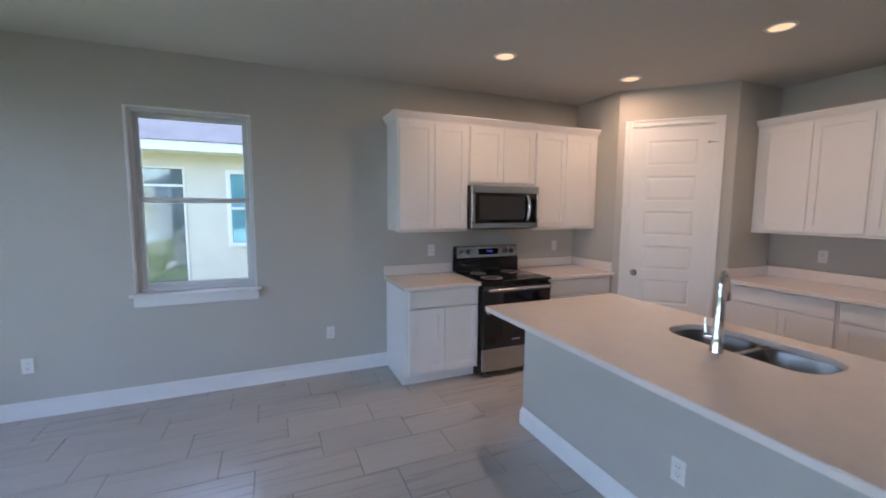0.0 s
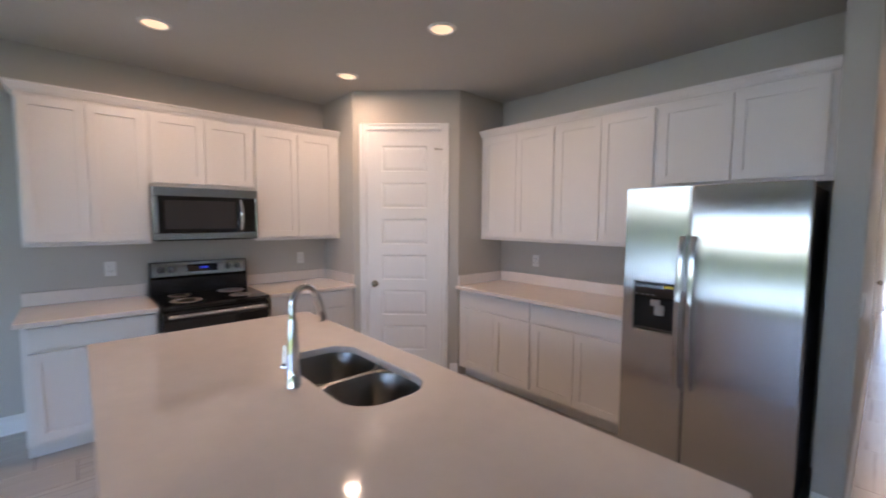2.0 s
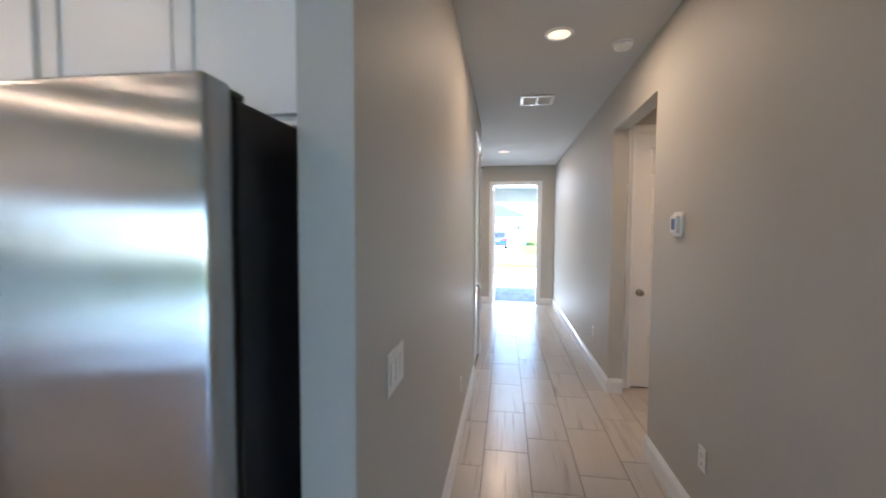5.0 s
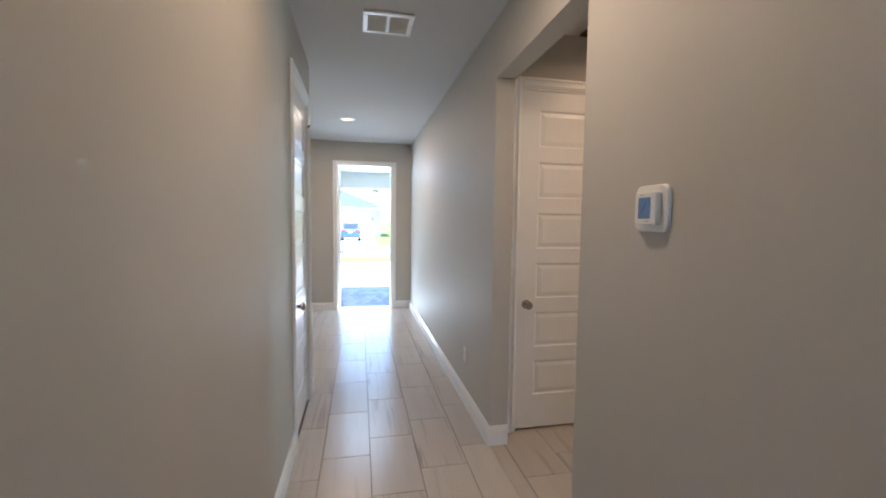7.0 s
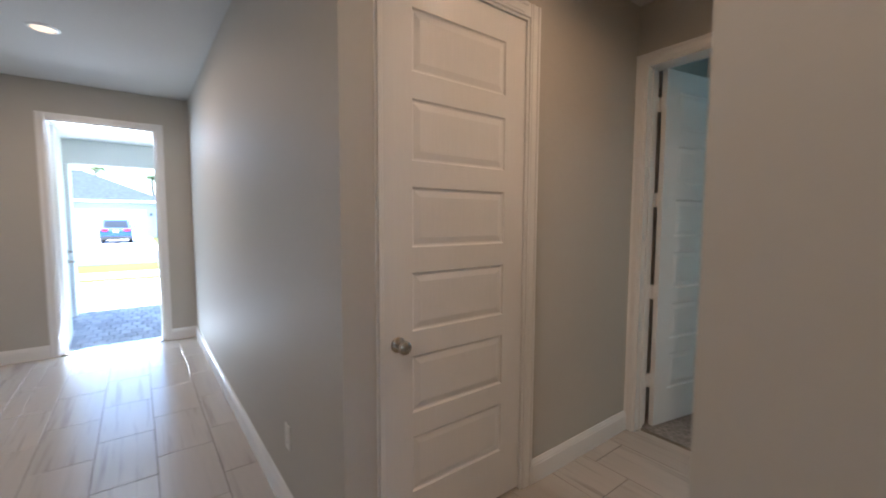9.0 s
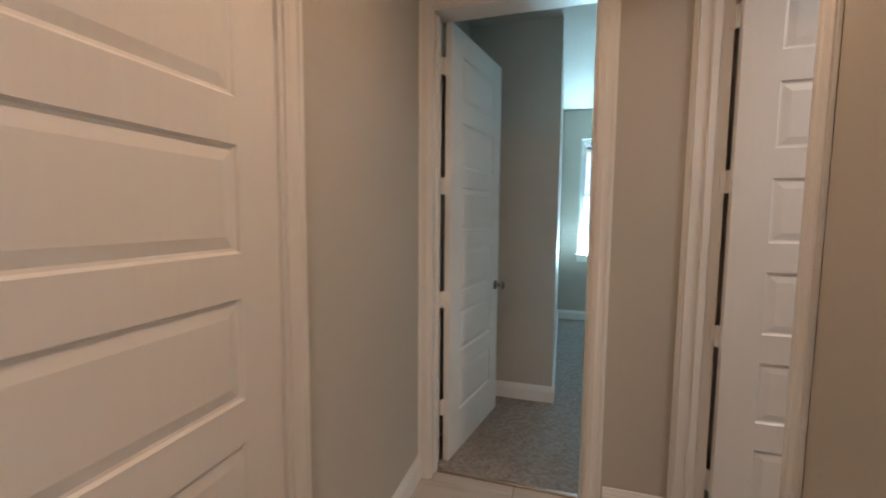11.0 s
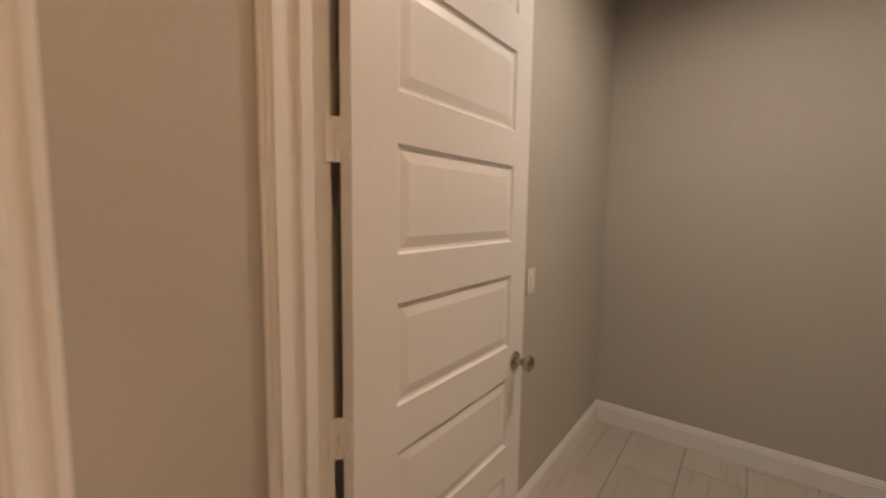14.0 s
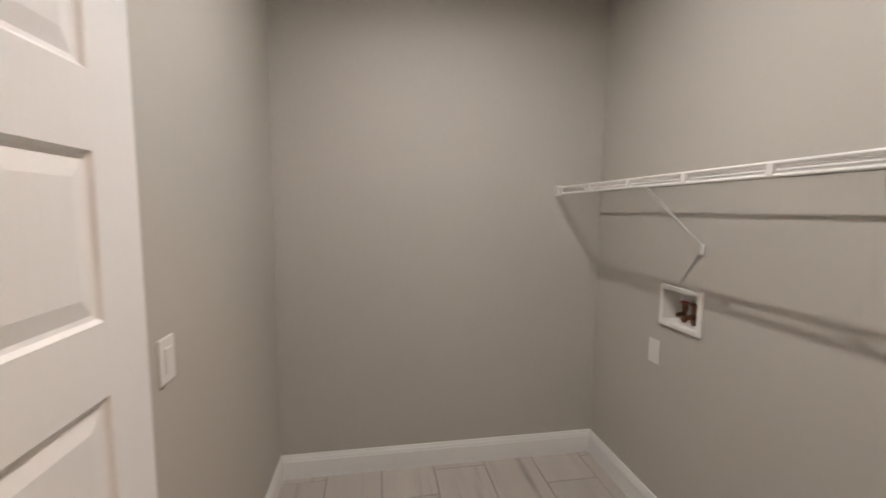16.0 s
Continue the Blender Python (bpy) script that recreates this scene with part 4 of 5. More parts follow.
bmesh.ops.bevel(bm, geom=[e for e in bm.edges if len(e.link_faces) == 2 and e.calc_face_angle(0) > 1.2 and all(v.co.z > 0.913 for v in e.verts)], offset=0.003, segments=2, affect='EDGES')
part("slab", bm, M_QUARTZ, it)

sk = at_base("kitchen_sink", 2.37, 1.595, 0.7, "double-bowl undermount stainless steel sink", "sink")


def bowl(y0, y1):
    bm = bmesh.new()
    rings = []
    for ins, z, r in ((-0.012, 0.882, 0.11), (0.0, 0.880, 0.10), (0.004, 0.870, 0.10), (0.012, 0.74, 0.09), (0.03, 0.715, 0.075), (0.06, 0.708, 0.05)):
        rings.append([bm.verts.new((x, y, z)) for x, y in rounded_rect(SX0 - 0.008 + ins, y0 + ins, SX1 + 0.008 - ins, y1 - ins, r, 8)])
    for a, b in zip(rings, rings[1:]):
        for k in range(len(a)):
            bm.faces.new((a[k], a[(k + 1) % len(a)], b[(k + 1) % len(a)], b[k]))
    bm.faces.new(rings[-1])
    bmesh.ops.recalc_face_normals(bm, faces=bm.faces)
    bmesh.ops.reverse_faces(bm, faces=bm.faces)
    return bm


for y0, y1 in ((SY0 - 0.008, 1.583), (1.607, SY1 + 0.008)):
    bw = part("bowl", bowl(y0, y1), M_SINK, sk, "satin steel bowl", True)
    part("drain", lathe(bmesh.new(), [(0.045, 0.7085), (0.045, 0.711), (0.036, 0.712), (0.030, 0.7095)], Matrix.Translation((2.37, (y0 + y1) / 2, 0)), 20), M_CHROME, bw, "", True)
bm = cube(SX0 - 0.012, 1.5835, 0.862, SX1 + 0.012, 1.6065, 0.879, 0.006, 2)
part("divider", bm, M_SINK, sk)

fc = at_base("kitchen_faucet", 2.125, 1.588, 0.914, "chrome gooseneck pull-down kitchen faucet", "faucet")
bx, by = 2.125, 1.588
part("base", lathe(bmesh.new(), [(0.029, 0.9142), (0.029, 0.92), (0.0265, 0.925), (0.025, 1.01), (0.0215, 1.06), (0.0175, 1.14), (0.0145, 1.18)], Matrix.Translation((bx, by, 0)), 24), M_CHROME, fc, "", True)
pts, rad = [(bx, by, 1.178), (bx, by, 1.215)], [0.0135, 0.013]
for k in range(15):
    a = radians(180 - 165 * k / 14)
    pts.append((bx + 0.066 + 0.066 * math.cos(a), by, 1.228 + 0.066 * math.sin(a)))
    rad.append(0.0125)
part("spout", tube(bmesh.new(), pts, rad, 16), M_CHROME, fc, "", True)
e = Vector(pts[-1])
d = (Vector(pts[-1]) - Vector(pts[-2])).normalized()
part("spray_head", tube(bmesh.new(), [e, e + d * 0.02, e + d * 0.05, e + d * 0.105, e + d * 0.112], [0.0145, 0.0165, 0.017, 0.021, 0.018], 16), M_CHROME, fc, "chrome pull-down spray head", True)
part("spray_button", cube(e.x + 0.014, e.y - 0.006, e.z - 0.075, e.x + 0.030, e.y + 0.006, e.z - 0.035, 0.003), M_DARK, fc)
lv = rod(bmesh.new(), (bx, by + 0.020, 0.985), (bx, by + 0.052, 0.985), 0.014, 16)
part("lever_hub", lv, M_CHROME, fc, "", True)
part("lever", tube(bmesh.new(), [(bx, by + 0.045, 0.985), (bx + 0.005, by + 0.052, 1.02), (bx + 0.012, by + 0.056, 1.065)], [0.006, 0.0055, 0.006], 10), M_CHROME, fc, "thin chrome lever", True)

fc.matrix_basis = pose(bx, by, 0.914, 0, 0, 23)


# ---- wall plates ----
def outlet(m, label="white duplex outlet with wall plate"):
    ob = thing("wall_outlet", m, label, "outlet", "white duplex outlets")
    part("plate", cube(-0.036, -0.006, -0.058, 0.036, 0, 0.058, 0.003, 2), M_PLASTIC, ob)
    for z in (-0.020, 0.020):
        f = part("receptacle", cube(-0.017, -0.0085, z - 0.0145, 0.017, -0.0062, z + 0.0145, 0.001), M_PLASTIC, ob)
        bm = cube(-0.009, -0.0089, z - 0.004, -0.007, -0.0086, z + 0.006)
        box(bm, 0.007, -0.0089, z - 0.004, 0.009, -0.0086, z + 0.006)
        box(bm, -0.0025, -0.0089, z - 0.011, 0.0025, -0.0086, z - 0.007)
        part("slots", bm, M_SLOT, f)
    part("screw", rod(bmesh.new(), (0, -0.006, 0), (0, -0.0075, 0), 0.003, 8), M_PLASTIC, ob)
    return ob


def switch(m, gangs=1, label="white rocker light switch with wall plate"):
    ob = thing("light_switch", m, label, "light switch")
    w = 0.036 + 0.023 * (gangs - 1)
    part("plate", cube(-w, -0.006, -0.058, w, 0, 0.058, 0.003, 2), M_PLASTIC, ob)
    for k in range(gangs):
        x = (k - (gangs - 1) / 2) * 0.046
        bm = cube(x - 0.0165, -0.010, -0.033, x + 0.0165, -0.0062, 0.033, 0.002)
        part("rocker", bm, M_PLASTIC, ob)
    return ob


NW, EW, SW_, WW = 0, -90, 180, 90
outlet(pose(1.713, 4.25, 1.152))
outlet(pose(3.270, 4.25, 1.150))
outlet(pose(0.687, 4.25, 0.402))
outlet(pose(-1.494, 4.25, 0.405))
outlet(pose(4.92, 2.435, 1.152, 0, 0, EW))
outlet(pose(1.862, 1.546, 0.41, 0, 0, EW))
outlet(pose(8.11, HS, 0.405, 0, 0, SW_))
outlet(pose(5.64, HS, 0.405, 0, 0, SW_))
outlet(pose(6.40, HN, 0.39), "white duplex outlet low on the hall wall")
switch(pose(4.66, HN, 1.115), 3, "white triple rocker switch on the hall wall")
switch(pose(5.148, -3.235, 1.10, 0, 0, SW_), 1, "white rocker light switch behind the laundry door")
switch(pose(4.552, -1.415, 0.822), 1, "blank white wall plate below the washer box")

# thermostat
th = thing("thermostat", pose(5.997, HS, 1.542, 0, 0, 180) @ Matrix.Scale(0.93, 4), "white thermostat with lit blue touch screen", "thermostat")


def rounded_plate(w, h, r, y0, y1, bev=0.0):
    bm = bmesh.new()
    pts = rounded_rect(-w / 2, -h / 2, w / 2, h / 2, r, 6)
    v0 = [bm.verts.new((x, y0, z)) for x, z in pts]
    v1 = [bm.verts.new((x, y1 + bev, z)) for x, z in pts]
    sc = 1 - 2 * bev / w
    v2 = [bm.verts.new((x * sc, y1, z * sc)) for x, z in pts]
    for a, b in ((v0, v1), (v1, v2)):
        for k in range(len(a)):
            bm.faces.new((a[k], a[(k + 1) % len(a)], b[(k + 1) % len(a)], b[k]))
    bm.faces.new(v0[::-1]), bm.faces.new(v2)
    bmesh.ops.recalc_face_normals(bm, faces=bm.faces)
    return bm


part("wall_plate", rounded_plate(0.147, 0.148, 0.028, 0.0, -0.014, 0.004), M_PLASTIC, th, "white rounded trim plate")
bdy = part("body", rounded_plate(0.092, 0.104, 0.009, -0.0142, -0.036, 0.003), M_PLASTIC, th)
scr = part("screen", cube(-0.027, -0.0372, -0.032, 0.027, -0.0362, 0.034), M_SCREEN, th, "lit pale blue screen")
bm = rod(bmesh.new(), (-0.012, -0.0374, -0.012), (0.006, -0.0374, 0.014), 0.0012, 6)
part("screen_mark", bm, M_DARK, scr)
part("screen_mark", cube(-0.005, -0.0378, -0.022, 0.001, -0.0373, -0.017), M_RED, scr)
part("vent_slot", cube(-0.022, -0.0364, 0.041, -0.002, -0.0361, 0.0425), M_DARK, bdy)
part("vent_slot", cube(0.005, -0.0364, -0.041, 0.022, -0.0361, -0.0395), M_DARK, bdy)

# ---- ceiling fixtures ----
for lx, ly in KITCHEN_LAMPS + HALL_LAMPS + [ALCOVE_LAMP]:
    dl = thing("recessed_downlight", pose(lx, ly, CEIL), "lit white recessed ceiling downlight", "ceiling light", "recessed ceiling downlights")
    part("trim_ring", lathe(bmesh.new(), [(0.070, -0.004), (0.073, -0.010), (0.090, -0.006), (0.094, 0.0), (0.070, 0.0)], Matrix(), 32), M_PLASTIC, dl, "white trim ring", True)
    part("diffuser", lathe(bmesh.new(), [(0.069, -0.006), (0.069, -0.003)], Matrix(), 32), M_LAMP, dl, "glowing warm diffuser")
ld = thing("ceiling_light", pose(LAUNDRY_LAMP[0], LAUNDRY_LAMP[1], CEIL), "lit round flush ceiling light", "ceiling light")
part("trim_ring", lathe(bmesh.new(), [(0.105, -0.004), (0.108, -0.012), (0.118, -0.010), (0.122, 0.0), (0.105, 0.0)], Matrix(), 32), M_PLASTIC, ld, "", True)
part("diffuser", lathe(bmesh.new(), [(0.104, -0.008), (0.104, -0.004)], Matrix(), 32), M_LAMP, ld, "glowing diffuser")

sd = thing("smoke_detector", pose(6.535, -0.925, CEIL), "white round smoke detector on the ceiling", "smoke detector")
part("base", lathe(bmesh.new(), [(0.068, 0.0), (0.068, -0.010), (0.064, -0.014), (0.058, -0.014)], Matrix(), 32), M_PLASTIC, sd, "", True)
part("cap", lathe(bmesh.new(), [(0.058, -0.0145), (0.060, -0.030), (0.050, -0.042), (0.030, -0.046), (0.010, -0.047)], Matrix(), 32), M_PLASTIC, sd, "", True)
part("indicator", rod(bmesh.new(), (0.03, 0.0, -0.044), (0.03, 0, -0.0475), 0.004, 8), M_GREY, sd)

vt = thing("ceiling_vent", pose(7.695, -0.440, CEIL), "white metal ceiling air vent with two louvred fields", "air vent")
part("backing", cube(-0.13, -0.148, -0.004, 0.13, 0.148, 0.0), M_DARK, vt)
bm = bmesh.new()
for a in ((-0.14, -0.160, -0.108, 0.160), (0.108, -0.160, 0.14, 0.160), (-0.108, -0.160, 0.108, -0.128), (-0.108, 0.128, 0.108, 0.160), (-0.108, -0.012, 0.108, 0.012)):
    box(bm, a[0], a[1], -0.014, a[2], a[3], -0.0005, 0.003)
part("frame", bm, M_PLASTIC, vt, "white vent frame")
for f in (-1, 1):
    for k in range(11):
        x = -0.098 + 0.0196 * k
        bm = cube(-0.009, -0.057, -0.0006, 0.009, 0.057, 0.0006)
        bmesh.ops.transform(bm, matrix=Matrix.Translation((x, f * 0.070, -0.0095)) @ Matrix.Rotation(radians(38), 4, 'Y'), verts=bm.verts)
        part("slat", bm, M_PLASTIC, vt)

# attic hatch in the alcove
ah = thing("attic_hatch", pose(7.285, -2.02, CEIL), "pale ceiling hatch with its shadow gap drawn in dark brown", "ceiling hatch")
part("panel", cube(-0.235, -0.245, -0.010, 0.235, 0.245, -0.0005, 0.002), M_CEIL, ah, "pale painted hatch panel")
# Brown strips give the shadow gap round the panel as colour.
for a in ((-0.275, -0.285, -0.2355, 0.285), (0.2355, -0.285, 0.275, 0.285), (-0.235, -0.285, 0.235, -0.2455), (-0.235, 0.2455, 0.235, 0.285)):
    part("shadow_gap_strip", cube(a[0], a[1], -0.018, a[2], a[3], -0.0005, 0.004), M_BROWN, ah, "dark brown strip standing in for the shadow gap")

# ---- laundry ----
sh = at_base("wire_shelf", 5.1, -1.55, 1.60, "white coated wire shelf on wall brackets", "shelf")
SX, SE, YB, YF2, SZ = 4.026, 6.245, -1.424, -1.690, 1.607
for y, z in ((YF2, SZ), (YF2, SZ - 0.033), (YB, SZ), (-1.52, SZ - 0.003)):
    part("long_wire", rod(bmesh.new(), (SX, y, z), (SE, y, z), 0.005, 8), M_WIRE, sh)
cw = part("cross_wire", rod(bmesh.new(), (SX + 0.012, YB, SZ + 0.003), (SX + 0.012, YF2, SZ + 0.003), 0.0016, 6), M_WIRE, sh)
for k in range(1, 87):
    c2 = new("cross_wire", cw.data)
    c2.parent = sh
    c2.location = (0.0254 * k, 0, 0)
x = SX + 0.055
while x < SE:
    part("lip_clip", cube(x - 0.012, YF2 - 0.006, SZ - 0.034, x + 0.012, YF2 + 0.006, SZ + 0.002, 0.003), M_PLASTIC, sh)
    x += 0.305
part("end_cap", cube(SX - 0.005, YF2 - 0.012, SZ - 0.045, SX + 0.016, YF2 + 0.022, SZ + 0.012, 0.003), M_PLASTIC, sh)
for x in (4.80, 5.60):
    bk = bmesh.new()
    rod(bk, (x, YF2, SZ - 0.036), (x, -1.418, 1.335), 0.0055, 8)
    br = part("support_brace", bk, M_WIRE, sh)
    part("brace_foot", cube(x - 0.012, -1.428, 1.305, x + 0.012, -1.4152, 1.350, 0.003), M_PLASTIC, br)
for x in [4.15 + 0.33 * k for k in range(7)]:
    part("wall_clip", cube(x - 0.007, -1.428, SZ - 0.010, x + 0.007, -1.4152, SZ + 0.010, 0.002), M_PLASTIC, sh)

wb = at_base("washer_outlet_box", 4.70, -1.415, 0.96, "white recessed washer valve box in the wall", "utility box")
bm = bmesh.new()
for a in ((4.580, 0.966, 4.822, 0.990), (4.580, 1.128, 4.822, 1.152), (4.580, 0.990, 4.604, 1.128), (4.798, 0.990, 4.822, 1.128)):
    box(bm, a[0], -1.428, a[1], a[2], -1.4152, a[3], 0.003)
part("frame", bm, M_PLASTIC, wb)
bm = bmesh.new()
for a in ((4.6005, 0.9865, 4.604, 1.1315), (4.798, 0.9865, 4.8015, 1.1315), (4.604, 0.9865, 4.798, 0.990), (4.604, 1.128, 4.798, 1.1315)):
    box(bm, a[0], -1.414, a[1], a[2], -1.330, a[3])
box(bm, 4.604, -1.334, 0.990, 4.798, -1.330, 1.128)
part("recess", bm, M_PLASTIC, wb, "white plastic recess in the wall")
for vx, hm in ((4.672, M_RED), (4.728, M_BRASS)):
    bm = rod(bmesh.new(), (vx, -1.372, 0.991), (vx, -1.372, 1.055), 0.009, 10)
    rod(bm, (vx, -1.372, 1.000), (vx, -1.372, 1.018), 0.015, 6)
    rod(bm, (vx, -1.372, 1.045), (vx, -1.372, 1.075), 0.013, 10)
    rod(bm, (vx, -1.372, 1.032), (vx, -1.408, 1.026), 0.010, 10)
    vv = part("valve", bm, M_BRASS, wb, "brass supply valve", True)
    part("valve_handle", cube(vx - 0.022, -1.384, 1.0755, vx + 0.022, -1.362, 1.086, 0.004), hm, vv)
part("drain_opening", rod(bmesh.new(), (4.773, -1.372, 0.9902), (4.773, -1.372, 0.994), 0.017, 16), M_DARK, wb)


# ---- outdoors ----
bm = bmesh.new()
bmesh.ops.create_grid(bm, x_segments=1, y_segments=1, size=900, matrix=Matrix.Translation((0, 0, -0.36)))
tagged(part("ground", bm, M_GRASS), "sunlit yellow-green lawn", "lawn", kind="structure")
tagged(part("water", cube(-40.0, -120, -0.37, -5.8, 120, -0.34), M_WATER), "pale still pond behind the lawn", "pond", kind="structure")
rnd = random.Random(11)
bm = bmesh.new()
for k in range(900):
    yy, hh = rnd.uniform(-110, 110), 2.0 + 2.0 * rnd.random() ** 2
    c = Vector((-52 - rnd.uniform(0, 6), yy, -0.36 + hh * rnd.random()))
    bmesh.ops.create_icosphere(bm, subdivisions=1, radius=rnd.uniform(0.5, 1.3), matrix=Matrix.Translation(c) @ Matrix.Diagonal((1, 1.4, rnd.uniform(0.6, 1.0), 1)))
tagged(part("far_trees", bm, M_LEAF), "low green tree line beyond the pond", "trees", kind="stuff")
tagged(part("house_pad", cube(-2.45, -8.0, -0.355, 12.0, 6.2, -0.125), M_GRASS), "raised grass bank round the house", "lawn", kind="structure")
tagged(part("patio", cube(-2.50, -3.7, -0.355, -2.251, 4.2, -0.03), M_CONCRETE), "pale concrete patio slab", "patio", kind="structure")
tagged(part("roof", cube(-2.7, -7.6, 2.96, 12.3, 4.95, 3.10), M_SHINGLE), "flat grey roof over the rooms", "roof", kind="structure")
tagged(part("porch_slab", cube(12.0, -2.2, -0.355, 14.62, 1.0, -0.065), M_GROUT), "porch base under pavers", "porch", kind="structure")
tagged(part("porch_ceiling", cube(12.001, -2.6, 2.56, 14.2, 1.2, 2.70), M_WHITE_EXT), "white porch ceiling", "porch", kind="structure")
tagged(part("porch_beam", cube(14.2, -2.6, 2.215, 14.46, 1.2, 2.95), M_WHITE_EXT), "white porch beam", "porch", kind="structure")
tagged(part("porch_column", cube(14.18, 0.175, -0.065, 14.45, 0.50, 2.2145, 0.01), M_WHITE_EXT), "white square porch column", "column", kind="structure")
tagged(part("garage_wall", cube(12.001, 0.80, -0.355, 14.15, 0.95, 2.5595), M_WHITE_EXT), "white stucco side wall of the porch", "wall", kind="structure")
tagged(part("driveway", cube(14.63, -2.6, -0.37, 19.5, 9.0, -0.19), M_CONCRETE), "pale sunlit concrete driveway", "driveway", kind="structure")
tagged(part("pavement", cube(21.5, -60, -0.37, 23.0, 60, -0.33), M_CONCRETE), "pale concrete sidewalk", "pavement", kind="structure")
tagged(part("road", cube(26.0, -90, -0.37, 33.0, 90, -0.345), M_ROAD), "sunlit asphalt road", "road", kind="structure")
tagged(part("opposite_driveway", cube(33.2, -1.6, -0.37, 51.9, 4.3, -0.335), M_CONCRETE), "pale concrete driveway across the road", "driveway", kind="structure")


def hip_roof(x0, y0, x1, y1, z0, h, over=0.45):
    bm = bmesh.new()
    x0, y0, x1, y1 = x0 - over, y0 - over, x1 + over, y1 + over
    half = min(x1 - x0, y1 - y0) / 2
    c = [bm.verts.new(p) for p in ((x0, y0, z0), (x1, y0, z0), (x1, y1, z0), (x0, y1, z0))]
    if y1 - y0 >= x1 - x0:
        r = [bm.verts.new(((x0 + x1) / 2, y0 + half, z0 + h)), bm.verts.new(((x0 + x1) / 2, y1 - half, z0 + h))]
        quads = ((c[0], c[1], r[0]), (c[1], c[2], r[1], r[0]), (c[2], c[3], r[1]), (c[3], c[0], r[0], r[1]))
    else:
        r = [bm.verts.new((x0 + half, (y0 + y1) / 2, z0 + h)), bm.verts.new((x1 - half, (y0 + y1) / 2, z0 + h))]
        quads = ((c[0], c[1], r[1], r[0]), (c[1], c[2], r[1]), (c[2], c[3], r[0], r[1]), (c[3], c[0], r[0]))
    for q in quads:
        bm.faces.new(q)
    bm.faces.new(c[::-1])
    bmesh.ops.recalc_face_normals(bm, faces=bm.faces)
    return bm


# house next door, past the kitchen window
nb = at_base("neighbor_house", -3, 12, -0.36, "cream stucco house with blue-grey shingle roof", "house")
NY = 8.80
part("wall", wall_mesh('x', NY, NY + 0.2, -14, 6, -0.36, 2.75, [(-3.2, -1.17, 0.02, 2.27), (-0.53, 0.55, 0.84, 2.25)]), M_STUCCO, nb, "cream stucco wall")
part("wall", cube(-14, NY + 0.21, -0.36, -13.8, 18, 2.75), M_STUCCO, nb)
part("wall", cube(5.8, NY + 0.21, -0.36, 6.0, 18, 2.75), M_STUCCO, nb)
part("fascia", cube(-14.5, NY - 0.52, 2.50, 6.5, NY - 0.49, 2.655), M_WHITE_EXT, nb, "white fascia board")
part("soffit", cube(-14.5, NY - 0.4895, 2.50, 6.5, NY - 0.001, 2.52), M_WHITE_EXT, nb)
rf = part("roof", hip_roof(-14, NY, 6, 18, 2.66, 2.4, 0.55), M_SHINGLE, nb, "blue-grey shingle roof")
for nm, x0, x1, z0, z1, trim in (("sliding_door", -3.2, -1.17, 0.02, 2.27, 0.03), ("window", -0.53, 0.55, 0.84, 2.25, 0.07)):
    bm = bmesh.new()
    for a in ((x0, z0, x0 + trim, z1), (x1 - trim, z0, x1, z1), (x0 + trim, z1 - trim, x1 - trim, z1), (x0 + trim, z0, x1 - trim, z0 + trim)):
        box(bm, a[0], NY - 0.03, a[1], a[2], NY + 0.08, a[3], 0.004)
    if nm == "window":
        box(bm, x0 + trim, NY + 0.02, 1.53, x1 - trim, NY + 0.07, 1.58)
    else:
        box(bm, x0 + trim, NY + 0.02, 1.93, x1 - trim, NY + 0.07, 1.97)
    w = part(nm, bm, M_WHITE_EXT, nb, "white framed opening")
    part("pane", cube(x0 + trim, NY + 0.085, z0 + trim, x1 - trim, NY + 0.09, z1 - trim), M_NB_GLASS if nm == "window" else M_HOUSE_GLASS, w)

# house behind the bedroom
nb2 = at_base("neighbor_house", 3, -15, -0.36, "white stucco house behind the bedroom window", "house")
part("wall", wall_mesh('x', -11.2, -11.0, -6, 12, -0.36, 2.9, [(5.75, 6.37, 1.0, 2.55)]), M_WHITE_EXT, nb2, "white stucco wall")
part("roof", hip_roof(-6, -19, 12, -11.2, 2.9, 2.4, 0.5), M_SHINGLE, nb2, "grey shingle roof")
bm = bmesh.new()
for a in ((5.75, 1.0, 5.79, 2.55), (6.33, 1.0, 6.37, 2.55), (5.79, 2.51, 6.33, 2.55), (5.79, 1.0, 6.33, 1.04), (5.79, 1.76, 6.33, 1.80)):
    box(bm, a[0], -11.08, a[1], a[2], -10.98, a[3], 0.004)
w2 = part("window", bm, M_WHITE_EXT, nb2, "white framed window")
part("pane", cube(5.79, -11.10, 1.04, 6.33, -11.09, 2.51), M_NB_GLASS, w2)

# shingle courses on the slope that faces the window
slope = math.atan2(2.4, (18 - NY) / 2 + 0.55)
count = 0
for row in range(16):
    for col in range(16):
        x = -4.6 + col * 0.33 + (row % 2) * 0.165
        d = row * 0.145
        bm_y, bm_z = NY - 0.55 + d * math.cos(slope), 2.66 + d * math.sin(slope)
        if count == 0:
            b0 = cube(-0.16, 0, 0.002, 0.16, 0.17, 0.014)
            sh0 = part("shingle", b0, M_SHINGLE, rf)
            sh_mesh = sh0.data
            ob = sh0
        else:
            ob = new("shingle", sh_mesh)
            ob.parent = rf
        ob.matrix_basis = Matrix.Translation(Vector((x, bm_y, bm_z)) - ORIGIN[nb.name]) @ Matrix.Rotation(slope - 0.03, 4, 'X')
        count += 1

